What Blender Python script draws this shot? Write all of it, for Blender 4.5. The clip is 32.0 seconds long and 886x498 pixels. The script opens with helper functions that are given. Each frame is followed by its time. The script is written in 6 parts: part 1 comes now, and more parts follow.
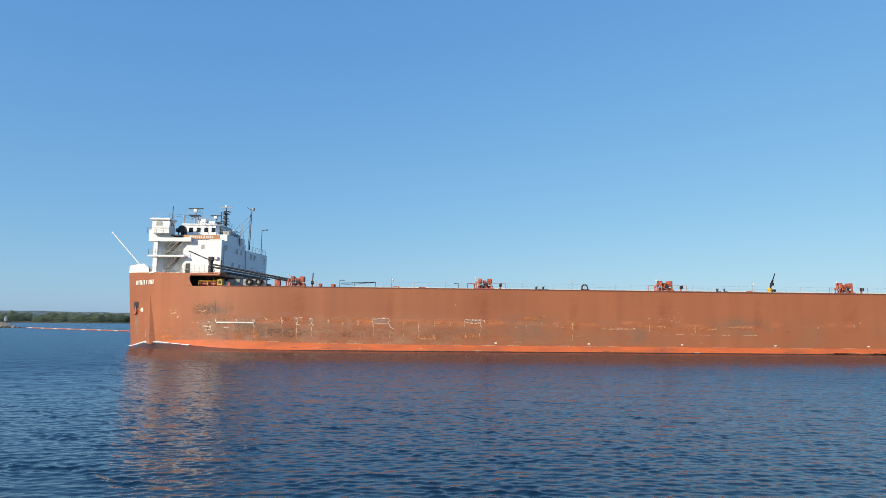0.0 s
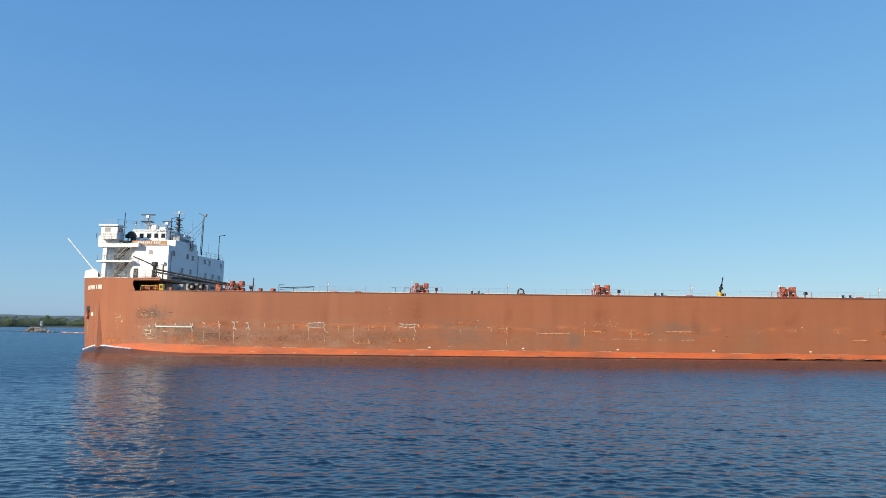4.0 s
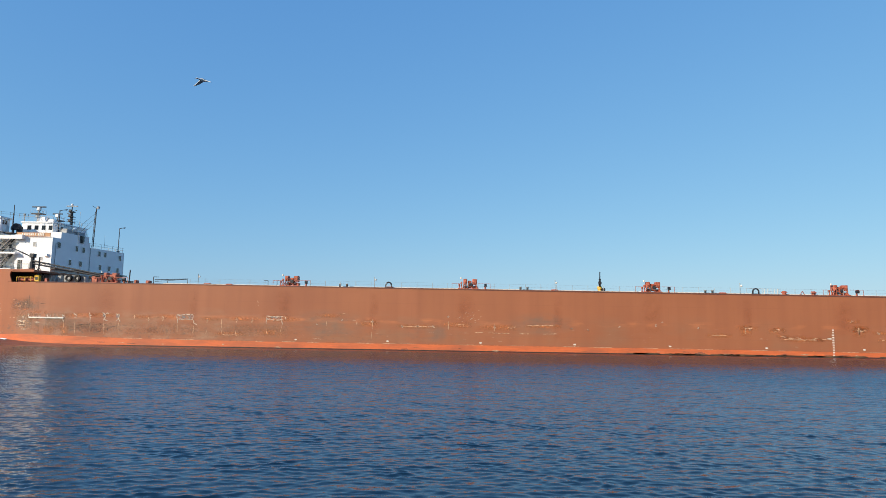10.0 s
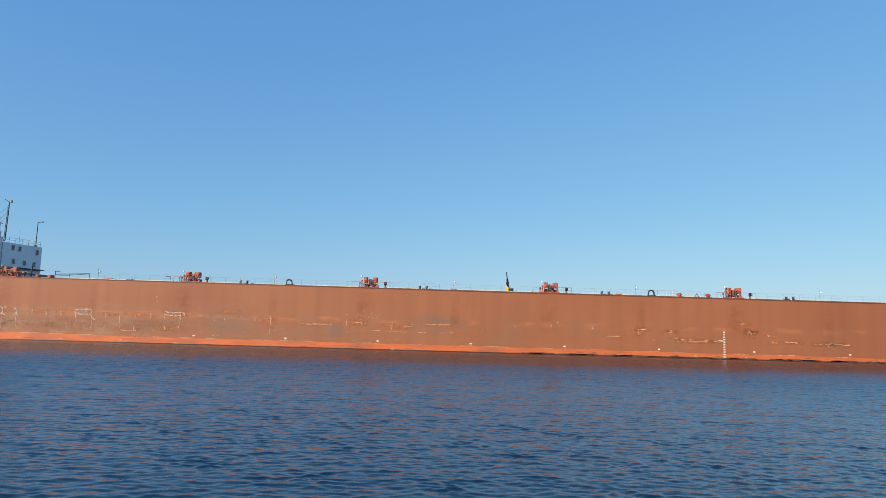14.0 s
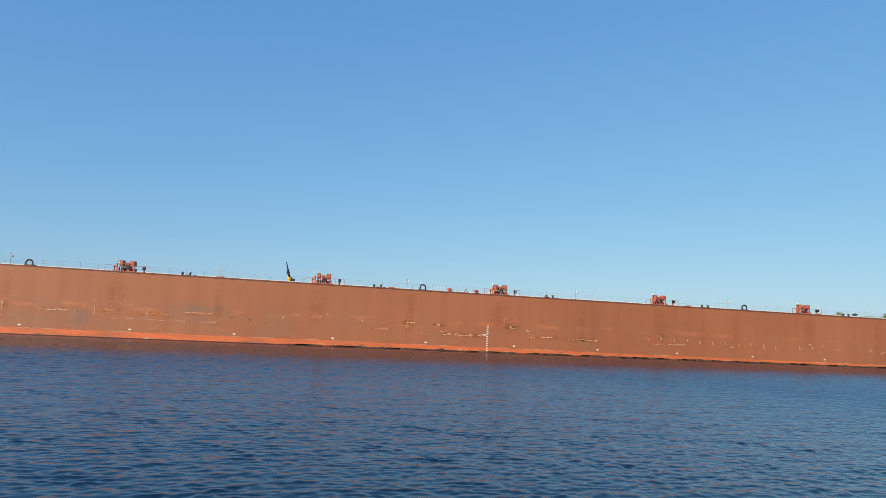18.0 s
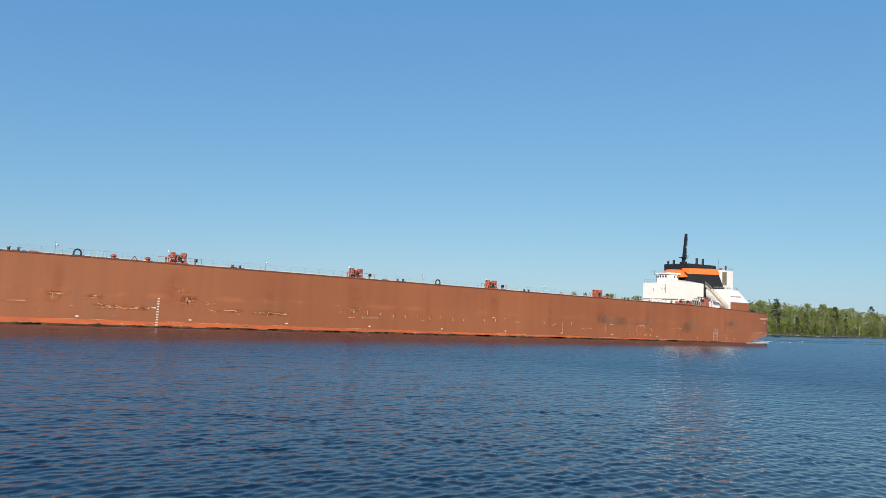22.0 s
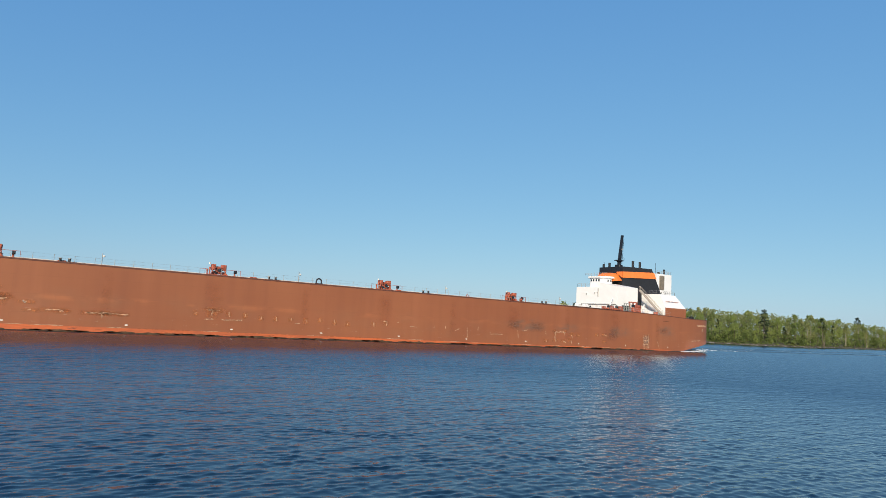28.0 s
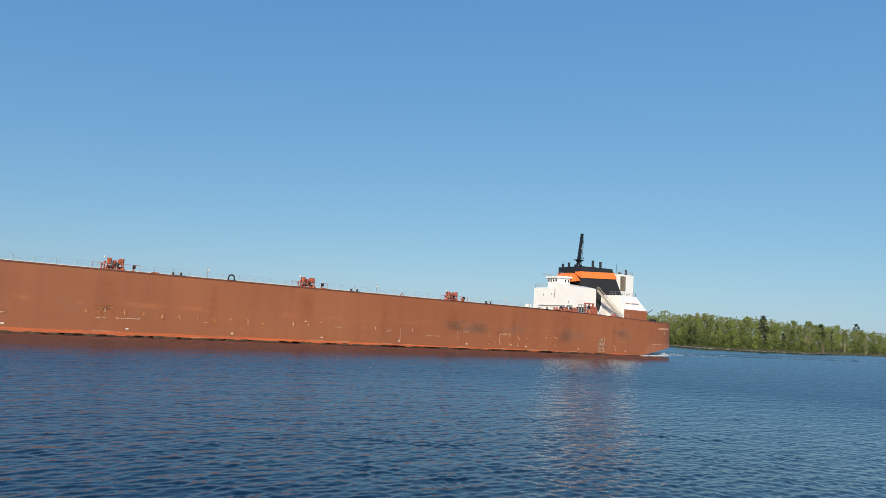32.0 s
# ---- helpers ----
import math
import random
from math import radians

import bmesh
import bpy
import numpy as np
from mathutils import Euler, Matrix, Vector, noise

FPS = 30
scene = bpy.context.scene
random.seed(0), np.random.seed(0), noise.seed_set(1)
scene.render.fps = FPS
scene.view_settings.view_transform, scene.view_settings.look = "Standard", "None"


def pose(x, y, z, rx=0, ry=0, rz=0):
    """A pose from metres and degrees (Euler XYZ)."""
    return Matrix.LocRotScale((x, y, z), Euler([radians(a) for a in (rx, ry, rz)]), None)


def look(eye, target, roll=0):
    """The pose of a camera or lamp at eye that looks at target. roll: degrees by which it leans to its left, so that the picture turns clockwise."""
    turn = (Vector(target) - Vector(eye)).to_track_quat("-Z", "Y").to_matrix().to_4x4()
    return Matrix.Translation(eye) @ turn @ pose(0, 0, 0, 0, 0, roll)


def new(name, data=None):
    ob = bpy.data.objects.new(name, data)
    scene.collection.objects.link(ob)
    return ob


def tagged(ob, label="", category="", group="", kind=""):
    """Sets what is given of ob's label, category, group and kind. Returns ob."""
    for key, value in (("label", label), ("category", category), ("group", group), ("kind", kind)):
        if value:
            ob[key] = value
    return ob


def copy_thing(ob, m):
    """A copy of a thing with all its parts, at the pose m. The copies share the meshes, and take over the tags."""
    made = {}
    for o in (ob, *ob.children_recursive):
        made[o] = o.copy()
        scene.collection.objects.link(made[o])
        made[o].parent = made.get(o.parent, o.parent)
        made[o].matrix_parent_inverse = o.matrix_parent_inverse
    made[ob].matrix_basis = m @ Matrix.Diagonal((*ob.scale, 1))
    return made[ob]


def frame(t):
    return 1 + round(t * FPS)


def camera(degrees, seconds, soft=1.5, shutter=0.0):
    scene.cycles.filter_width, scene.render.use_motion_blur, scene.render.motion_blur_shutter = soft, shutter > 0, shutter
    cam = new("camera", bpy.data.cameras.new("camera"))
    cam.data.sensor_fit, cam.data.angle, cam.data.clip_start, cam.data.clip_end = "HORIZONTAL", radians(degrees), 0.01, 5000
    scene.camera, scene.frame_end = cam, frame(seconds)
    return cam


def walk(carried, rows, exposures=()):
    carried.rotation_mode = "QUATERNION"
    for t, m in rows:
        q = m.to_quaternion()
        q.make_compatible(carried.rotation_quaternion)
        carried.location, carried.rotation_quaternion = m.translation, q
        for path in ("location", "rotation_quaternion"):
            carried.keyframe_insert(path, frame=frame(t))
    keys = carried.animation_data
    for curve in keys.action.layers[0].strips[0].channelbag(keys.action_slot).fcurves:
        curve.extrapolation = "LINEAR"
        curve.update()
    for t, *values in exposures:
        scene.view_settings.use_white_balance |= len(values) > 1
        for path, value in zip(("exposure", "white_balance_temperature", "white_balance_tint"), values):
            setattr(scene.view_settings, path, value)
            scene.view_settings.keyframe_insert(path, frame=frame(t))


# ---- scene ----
cam = camera(70.03, 32.0, 0.8)
EYE = 4.78
TURNS = [  # seconds, yaw, pitch, roll
    (0.0, -0.05, 6.51, -0.45), (0.5, 0.34, 7.06, -0.49), (1.0, 0.7, 7.5, -0.69), (1.5, 0.87, 7.53, -0.68),
    (2.0, 1.19, 7.38, -0.87), (2.5, 1.44, 7.26, -0.76), (3.0, 1.82, 7.07, -0.43), (3.5, 2.1, 6.99, -0.38),
    (5.5, 2.4, 6.76, -0.68), (6.0, 2.33, 6.68, -0.69), (6.5, 2.24, 6.57, -0.71), (7.0, 2.25, 6.51, -0.73),
    (7.5, 2.24, 6.43, -0.69), (8.0, 2.28, 6.41, -0.55), (8.5, 2.35, 6.47, -0.61), (9.0, 2.38, 6.53, -0.75),
    (9.5, 2.39, 6.49, -0.8), (10.0, 2.41, 6.45, -0.85), (10.5, 2.4, 6.44, -0.98), (11.0, 2.31, 6.41, -1.06),
    (11.5, 2.16, 6.37, -1.15), (12.0, 1.98, 6.39, -1.12), (12.5, 1.84, 6.41, -1.14), (13.0, 1.74, 6.43, -1.2),
    (13.5, 1.63, 6.46, -1.34), (14.0, 1.46, 6.49, -1.51), (14.5, 1.39, 6.51, -1.24), (16.5, 1.14, 6.54, -1.68),
    (17.0, 0.14, 6.43, -2.12), (17.5, -5.06, 6.45, -2.52), (18.0, -10.84, 6.49, -2.76), (18.5, -18.05, 6.54, -2.19),
    (19.0, -26.53, 6.54, -2.59), (19.5, -30.59, 6.37, -2.74), (20.0, -30.41, 5.99, -2.77), (20.5, -30.56, 5.73, -2.9),
    (21.0, -30.77, 5.57, -2.91), (21.5, -30.97, 5.45, -2.78), (22.0, -31.19, 5.43, -2.94), (22.5, -31.37, 5.56, -3.05),
    (23.0, -31.55, 5.66, -2.96), (23.5, -31.72, 5.73, -2.99), (24.0, -31.82, 5.83, -3.08), (24.5, -31.86, 5.91, -3.13),
    (25.0, -31.89, 6.03, -3.14), (25.5, -31.95, 6.06, -3.17), (27.5, -32.04, 6.2, -3.22), (28.0, -32.03, 6.24, -3.32),
    (28.5, -32.04, 6.32, -3.17), (29.0, -32.06, 6.37, -3.18), (29.5, -32.03, 6.47, -3.15), (30.0, -32.05, 6.54, -3.18),
    (30.5, -32.06, 6.6, -3.39), (31.0, -32.05, 6.62, -3.4), (31.5, -32.05, 6.62, -3.48), (32.0, -32.07, 6.65, -3.56),
]


def aim(yaw, pitch, roll):
    return pose(0, 0, EYE, 0, 0, yaw) @ pose(0, 0, 0, pitch) @ pose(0, 0, 0, 0, roll) @ pose(0, 0, 0, 90)


walk(cam, [(t, aim(a, b, c)) for t, a, b, c in TURNS], ((0, 0.08), (16.5, 0.08), (19.5, -0.04), (28, -0.06), (32, -0.13)))

# world, sun
SUN_EL, SUN_AZ = 24.0, -134.0   # degrees above the horizon; clockwise from +y
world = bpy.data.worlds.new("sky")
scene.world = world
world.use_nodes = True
_n = world.node_tree.nodes
_sky = _n.new("ShaderNodeTexSky")
_sky.sky_type, _sky.sun_disc = "NISHITA", False
_sky.sun_elevation, _sky.sun_rotation = radians(SUN_EL), radians(SUN_AZ)
_sky.air_density, _sky.dust_density, _sky.ozone_density = 1.0, 0.5, 2.0
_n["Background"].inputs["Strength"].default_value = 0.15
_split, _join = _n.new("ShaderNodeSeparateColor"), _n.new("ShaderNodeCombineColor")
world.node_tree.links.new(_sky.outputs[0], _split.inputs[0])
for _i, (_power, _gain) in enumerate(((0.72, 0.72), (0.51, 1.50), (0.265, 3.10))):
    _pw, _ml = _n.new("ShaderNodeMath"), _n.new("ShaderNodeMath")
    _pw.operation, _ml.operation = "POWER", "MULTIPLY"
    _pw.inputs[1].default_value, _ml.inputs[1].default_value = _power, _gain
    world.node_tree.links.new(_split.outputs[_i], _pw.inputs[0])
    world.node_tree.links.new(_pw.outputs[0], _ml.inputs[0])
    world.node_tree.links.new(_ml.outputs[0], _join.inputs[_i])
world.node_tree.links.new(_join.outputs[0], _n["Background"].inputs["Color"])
sun = new("sun", bpy.data.lights.new("sun", "SUN"))
sun.data.energy, sun.data.angle, sun.data.color = 5.0, radians(0.5), (1.0, 0.87, 0.68)
_d = Vector((math.sin(radians(SUN_AZ)) * math.cos(radians(SUN_EL)), math.cos(radians(SUN_AZ)) * math.cos(radians(SUN_EL)), math.sin(radians(SUN_EL))))
sun.matrix_world = look(tuple(_d * 300), (0, 0, 0))


# materials
def mat(name, col, rough=0.6, metal=0.0, var=0.12, scale=3.0, bump=0.0, col2=None, stretch=(1, 1, 1), fine=40.0):
    """Principled material with two scales of variation in object space."""
    m = bpy.data.materials.new(name)
    m.use_nodes = True
    nt = m.node_tree
    n, l = nt.nodes, nt.links
    b = n["Principled BSDF"]
    b.inputs["Roughness"].default_value, b.inputs["Metallic"].default_value = rough, metal
    tc, mp = n.new("ShaderNodeTexCoord"), n.new("ShaderNodeMapping")
    mp.inputs["Scale"].default_value = stretch
    l.new(tc.outputs["Object"], mp.inputs["Vector"])
    big, small = n.new("ShaderNodeTexNoise"), n.new("ShaderNodeTexNoise")
    big.inputs["Scale"].default_value, big.inputs["Detail"].default_value = scale, 5
    small.inputs["Scale"].default_value, small.inputs["Detail"].default_value = fine, 3
    for q in (big, small):
        l.new(mp.outputs[0], q.inputs["Vector"])
    mix = n.new("ShaderNodeMix")
    mix.data_type = "RGBA"
    c2 = col2 or tuple(max(0.0, c * (1 - 2.2 * var)) for c in col)
    mix.inputs["A"].default_value, mix.inputs["B"].default_value = (*col, 1), (*c2, 1)
    ramp = n.new("ShaderNodeMapRange")
    ramp.inputs["From Min"].default_value, ramp.inputs["From Max"].default_value = 0.4, 0.68
    l.new(big.outputs["Fac"], ramp.inputs["Value"])
    l.new(ramp.outputs[0], mix.inputs["Factor"])
    hs = n.new("ShaderNodeHueSaturation")
    vr = n.new("ShaderNodeMapRange")
    vr.inputs["To Min"].default_value, vr.inputs["To Max"].default_value = 1 - var, 1 + var
    l.new(small.outputs["Fac"], vr.inputs["Value"])
    l.new(vr.outputs[0], hs.inputs["Value"])
    l.new(mix.outputs["Result"], hs.inputs["Color"])
    l.new(hs.outputs[0], b.inputs["Base Color"])
    if bump:
        bp = n.new("ShaderNodeBump")
        bp.inputs["Strength"].default_value, bp.inputs["Distance"].default_value = bump, 0.05
        l.new(small.outputs["Fac"], bp.inputs["Height"])
        l.new(bp.outputs[0], b.inputs["Normal"])
    return m


BOOT = mat("boot_paint", (0.62, 0.14, 0.042), 0.55, var=0.2, scale=0.5, stretch=(0.4, 1, 2), fine=3.0, col2=(0.42, 0.11, 0.045))
WHITE = mat("white_paint", (0.87, 0.86, 0.84), 0.5, var=0.02, scale=0.6)
BLACK = mat("black_paint", (0.015, 0.016, 0.02), 0.5, var=0.2)
ORANGE = mat("orange_paint", (0.85, 0.21, 0.04), 0.5, var=0.06)
DECK = mat("deck_paint", (0.16, 0.06, 0.04), 0.7)


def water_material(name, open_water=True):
    m = bpy.data.materials.new(name)
    m.use_nodes = True
    n, l = m.node_tree.nodes, m.node_tree.links
    b = n["Principled BSDF"]
    b.inputs["Base Color"].default_value = (0.002, 0.014, 0.030, 1)
    b.inputs["IOR"].default_value = 1.44
    tc = n.new("ShaderNodeTexCoord")
    # far ripples are finer than the mesh, so the sheet grows rougher away from the near field
    ln, rr = n.new("ShaderNodeVectorMath"), n.new("ShaderNodeMapRange")
    ln.operation = "LENGTH"
    l.new(tc.outputs["Object"], ln.inputs[0])
    for k, v in (("From Min", 25), ("From Max", 100), ("To Min", 0.06), ("To Max", 0.13)):
        rr.inputs[k].default_value = v
    l.new(ln.outputs["Value"], rr.inputs["Value"])
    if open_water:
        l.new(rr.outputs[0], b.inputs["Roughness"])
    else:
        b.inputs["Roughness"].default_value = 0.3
    # of ripples finer than the mesh, the faces turned to the shore are the ones that show:
    # a mean lean that grows with the distance from the shore and then holds
    near, off, half, area, sl, prev = n.new("ShaderNodeMapRange"), *(n.new("ShaderNodeMath") for _ in range(4)), n.new("ShaderNodeBump")
    for k, v in (("From Min", 25), ("From Max", 66), ("To Min", 0), ("To Max", 41)):
        near.inputs[k].default_value = v
    off.operation, half.operation, area.operation, sl.operation = "SUBTRACT", "MULTIPLY_ADD", "MULTIPLY", "MULTIPLY"
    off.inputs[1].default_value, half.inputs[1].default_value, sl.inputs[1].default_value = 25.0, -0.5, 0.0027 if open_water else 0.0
    l.new(ln.outputs["Value"], near.inputs["Value"])
    l.new(ln.outputs["Value"], off.inputs[0])
    l.new(near.outputs[0], half.inputs[0])
    l.new(off.outputs[0], half.inputs[2])
    l.new(near.outputs[0], area.inputs[0])
    l.new(half.outputs[0], area.inputs[1])
    l.new(area.outputs[0], sl.inputs[0])
    prev.inputs["Strength"].default_value, prev.inputs["Distance"].default_value = 1.0, 1.0
    l.new(sl.outputs[0], prev.inputs["Height"])
    for scale, dist, stretch, detail in ((0.35, 0.05, (0.4, 1.4, 1), 3), (0.9, 0.07, (0.6, 1.2, 1), 3), (3.0, 0.016, (0.5, 1.4, 1), 4)):
        mp, no, bp = n.new("ShaderNodeMapping"), n.new("ShaderNodeTexNoise"), n.new("ShaderNodeBump")
        mp.inputs["Scale"].default_value = stretch
        no.inputs["Scale"].default_value, no.inputs["Detail"].default_value = scale, detail
        bp.inputs["Strength"].default_value, bp.inputs["Distance"].default_value = 1.0, dist
        l.new(tc.outputs["Object"], mp.inputs["Vector"])
        l.new(mp.outputs[0], no.inputs["Vector"])
        l.new(no.outputs["Fac"], bp.inputs["Height"])
        if scale < 2:
            # the mesh itself carries these longer waves near the shore
            st = n.new("ShaderNodeMapRange")
            for k, v in (("From Min", 20), ("From Max", 60), ("To Min", 0.7), ("To Max", 1.0)):
                st.inputs[k].default_value = v
            l.new(ln.outputs["Value"], st.inputs["Value"])
            l.new(st.outputs[0], bp.inputs["Strength"])
        if prev:
            l.new(prev.outputs[0], bp.inputs["Normal"])
        prev = bp
    l.new(prev.outputs[0], b.inputs["Normal"])
    return m


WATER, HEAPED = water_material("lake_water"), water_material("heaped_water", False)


# mesh helpers
def mesh_of(name, verts, faces, mats, smooth=False):
    me = bpy.data.meshes.new(name)
    me.from_pydata([tuple(v) for v in verts], [], [tuple(f) for f in faces])
    for m in mats if isinstance(mats, (list, tuple)) else [mats]:
        me.materials.append(m)
    if smooth:
        me.polygons.foreach_set("use_smooth", [True] * len(me.polygons))
    me.update()
    return me


def part(name, bm, material, parent=None, label="", smooth=False):
    """Links a bmesh as one mesh object under a thing or a part."""
    me = bpy.data.meshes.new(name)
    bm.normal_update()
    bm.to_mesh(me)
    bm.free()
    for m in material if isinstance(material, (list, tuple)) else [material]:
        me.materials.append(m)
    if smooth:
        me.polygons.foreach_set("use_smooth", [True] * len(me.polygons))
    ob = new(name, me)
    ob.parent = parent
    if label:
        ob["label"] = label
    return ob


def box(bm, x0, x1, y0, y1, z0, z1, bevel=0.0, mi=0):
    vs = [bm.verts.new((x, y, z)) for z in (z0, z1) for x, y in ((x0, y0), (x1, y0), (x1, y1), (x0, y1))]
    fs = [bm.faces.new([vs[i] for i in f]) for f in ((3, 2, 1, 0), (4, 5, 6, 7), (0, 1, 5, 4), (1, 2, 6, 5), (2, 3, 7, 6), (3, 0, 4, 7))]
    for f in fs:
        f.material_index = mi
    if bevel:
        bmesh.ops.bevel(bm, geom=list({e for f in fs for e in f.edges}), offset=bevel, segments=1, affect="EDGES")
    return bm


def tube(bm, p, q, r, n=6, r2=None, cap=True):
    """A round bar from p to q."""
    p, q = Vector(p), Vector(q)
    d = (q - p).normalized()
    a = d.orthogonal().normalized()
    b = d.cross(a)
    r2 = r if r2 is None else r2
    lo = [bm.verts.new(p + r * (math.cos(2 * math.pi * i / n) * a + math.sin(2 * math.pi * i / n) * b)) for i in range(n)]
    hi = [bm.verts.new(q + r2 * (math.cos(2 * math.pi * i / n) * a + math.sin(2 * math.pi * i / n) * b)) for i in range(n)]
    for i in range(n):
        bm.faces.new((lo[i], lo[(i + 1) % n], hi[(i + 1) % n], hi[i]))
    if cap:
        bm.faces.new(lo[::-1])
        bm.faces.new(hi)
    return bm


def prism(bm, poly, z0, z1, mi=0):
    """A flat outline (x, y) raised from z0 to z1; both may be functions of x, y."""
    f0 = z0 if callable(z0) else (lambda x, y: z0)
    f1 = z1 if callable(z1) else (lambda x, y: z1)
    lo = [bm.verts.new((x, y, f0(x, y))) for x, y in poly]
    hi = [bm.verts.new((x, y, f1(x, y))) for x, y in poly]
    n = len(poly)
    fs = [bm.faces.new((lo[i], lo[(i + 1) % n], hi[(i + 1) % n], hi[i])) for i in range(n)]
    fs += [bm.faces.new(lo[::-1]), bm.faces.new(hi)]
    for f in fs:
        f.material_index = mi
    return bm


BM = bmesh.new
def hull_material():
    """Weathered red-brown hull paint: scraped grey band, rust runs, plate seams."""
    m = bpy.data.materials.new("hull_paint")
    m.use_nodes = True
    n, l = m.node_tree.nodes, m.node_tree.links
    b = n["Principled BSDF"]
    b.inputs["Roughness"].default_value = 0.6
    tc, sep = n.new("ShaderNodeTexCoord"), n.new("ShaderNodeSeparateXYZ")
    l.new(tc.outputs["Object"], sep.inputs[0])

    def tex(scale, stretch, detail=4, rough=0.55):
        mp, no = n.new("ShaderNodeMapping"), n.new("ShaderNodeTexNoise")
        mp.inputs["Scale"].default_value = stretch
        no.inputs["Scale"].default_value, no.inputs["Detail"].default_value, no.inputs["Roughness"].default_value = scale, detail, rough
        l.new(tc.outputs["Object"], mp.inputs[0])
        l.new(mp.outputs[0], no.inputs["Vector"])
        return no.outputs["Fac"]

    def rng(v, a, b2, lo=0.0, hi=1.0):
        r = n.new("ShaderNodeMapRange")
        for k, x in zip(("From Min", "From Max", "To Min", "To Max"), (a, b2, lo, hi)):
            r.inputs[k].default_value = x
        l.new(v, r.inputs["Value"])
        return r.outputs[0]

    def mul(*vs):
        out = vs[0]
        for v in vs[1:]:
            q = n.new("ShaderNodeMath")
            q.operation = "MULTIPLY"
            l.new(out, q.inputs[0])
            if isinstance(v, float):
                q.inputs[1].default_value = v
            else:
                l.new(v, q.inputs[1])
            out = q.outputs[0]
        return out

    def blend(col, fac, to, kind="MIX"):
        q = n.new("ShaderNodeMix")
        q.data_type, q.blend_type = "RGBA", kind
        if isinstance(col, tuple):
            q.inputs["A"].default_value = (*col, 1)
        else:
            l.new(col, q.inputs["A"])
        q.inputs["B"].default_value = (*to, 1)
        l.new(fac, q.inputs["Factor"])
        return q.outputs["Result"]

    z, x = sep.outputs["Z"], sep.outputs["X"]
    c = blend(HULL_RED, rng(tex(0.05, (1, 1, 1.5)), 0.35, 0.7), HULL_RED2)
    # broad upright streaks down the plates
    c = blend(c, mul(rng(tex(0.55, (1, 1, 0.05), 5), 0.46, 0.7), 0.22), (0.20, 0.062, 0.032))
    c = blend(c, mul(rng(tex(0.22, (1, 1, 0.04), 3), 0.55, 0.72), 0.35), (0.43, 0.15, 0.07))
    # rubbed band above the boot top
    band = mul(rng(z, 0.6, 1.5), rng(z, 6.4, 4.4), rng(x, 17, 24))
    c = blend(c, mul(band, rng(tex(0.16, (1, 1, 1.6), 6), 0.46, 0.68), rng(x, 260, 90, 0.35, 1.0), 0.34), (0.225, 0.138, 0.082))
    c = blend(c, mul(band, rng(tex(0.8, (0.35, 1, 2.2), 6), 0.50, 0.66), rng(x, 150, 20), 0.36), (0.285, 0.175, 0.105))
    # bleached patches by the fore shoulder
    c = blend(c, mul(band, rng(tex(0.45, (0.5, 1, 1.2), 6, 0.65), 0.48, 0.62), rng(x, 70, 52), rng(x, 17, 24), 0.3), (0.44, 0.275, 0.185))
    # dull rubbed stains, each an ellipse with an uneven rim
    for x0, z0, a, h in ((72, 3.8, 6.0, 2.4), (88, 2.7, 4.5, 1.6), (105.5, 4.4, 5.0, 1.8), (22.6, 6.55, 3.6, 1.25), (27, 3.6, 6.5, 1.9), (242, 4.4, 5.5, 1.4), (253, 4.2, 3.5, 1.1), (269, 4.0, 4.0, 1.3), (285, 4.8, 3.5, 1.4)):
        vx, vz, sm, le = n.new("ShaderNodeCombineXYZ"), n.new("ShaderNodeMapping"), n.new("ShaderNodeVectorMath"), n.new("ShaderNodeVectorMath")
        l.new(x, vx.inputs[0])
        l.new(z, vx.inputs[1])
        vz.vector_type = "POINT"
        vz.inputs["Location"].default_value = (-x0 / a, -z0 / h, 0)
        vz.inputs["Scale"].default_value = (1 / a, 1 / h, 0)
        l.new(vx.outputs[0], vz.inputs[0])
        le.operation = "LENGTH"
        l.new(vz.outputs[0], le.inputs[0])
        c = blend(c, mul(rng(le.outputs["Value"], 1.1, 0.5), rng(tex(0.7, (0.6, 1, 1.3), 6), 0.36, 0.62), 0.55), (0.10, 0.08, 0.065) if x0 < 25 else (0.155, 0.115, 0.085))
    # orange primer showing along the rub line
    line = mul(rng(z, 4.0, 4.5), rng(z, 5.2, 4.75), rng(x, 24, 31))
    c = blend(c, mul(line, rng(tex(0.5, (0.5, 1, 1.5), 4), 0.48, 0.62), rng(x, 260, 15, 0.25, 1.0), 0.55), (0.60, 0.20, 0.075))
    # flaked patches near the boot top, dark and pale
    low = mul(rng(z, 0.9, 1.3), rng(z, 4.3, 2.6))
    c = blend(c, mul(low, rng(tex(1.6, (0.7, 1, 1.4), 6, 0.7), 0.545, 0.60), rng(x, 110, 25, 0.0, 1.0), 0.6), (0.13, 0.08, 0.06))
    c = blend(c, mul(low, rng(tex(1.1, (0.5, 1, 2.6), 6, 0.7), 0.63, 0.67), 0.6), (0.52, 0.36, 0.26))
    # plate seams
    br = n.new("ShaderNodeTexBrick")
    for k, v in (("Scale", 1.0), ("Mortar Size", 0.035), ("Mortar Smooth", 0.6), ("Brick Width", 10.0), ("Row Height", 2.45)):
        br.inputs[k].default_value = v
    cb = n.new("ShaderNodeCombineXYZ")
    l.new(x, cb.inputs[0])
    l.new(z, cb.inputs[1])
    l.new(cb.outputs[0], br.inputs["Vector"])
    c = blend(c, mul(br.outputs["Fac"], 0.16), (0.16, 0.06, 0.035))
    l.new(c, b.inputs["Base Color"])
    bp = n.new("ShaderNodeBump")
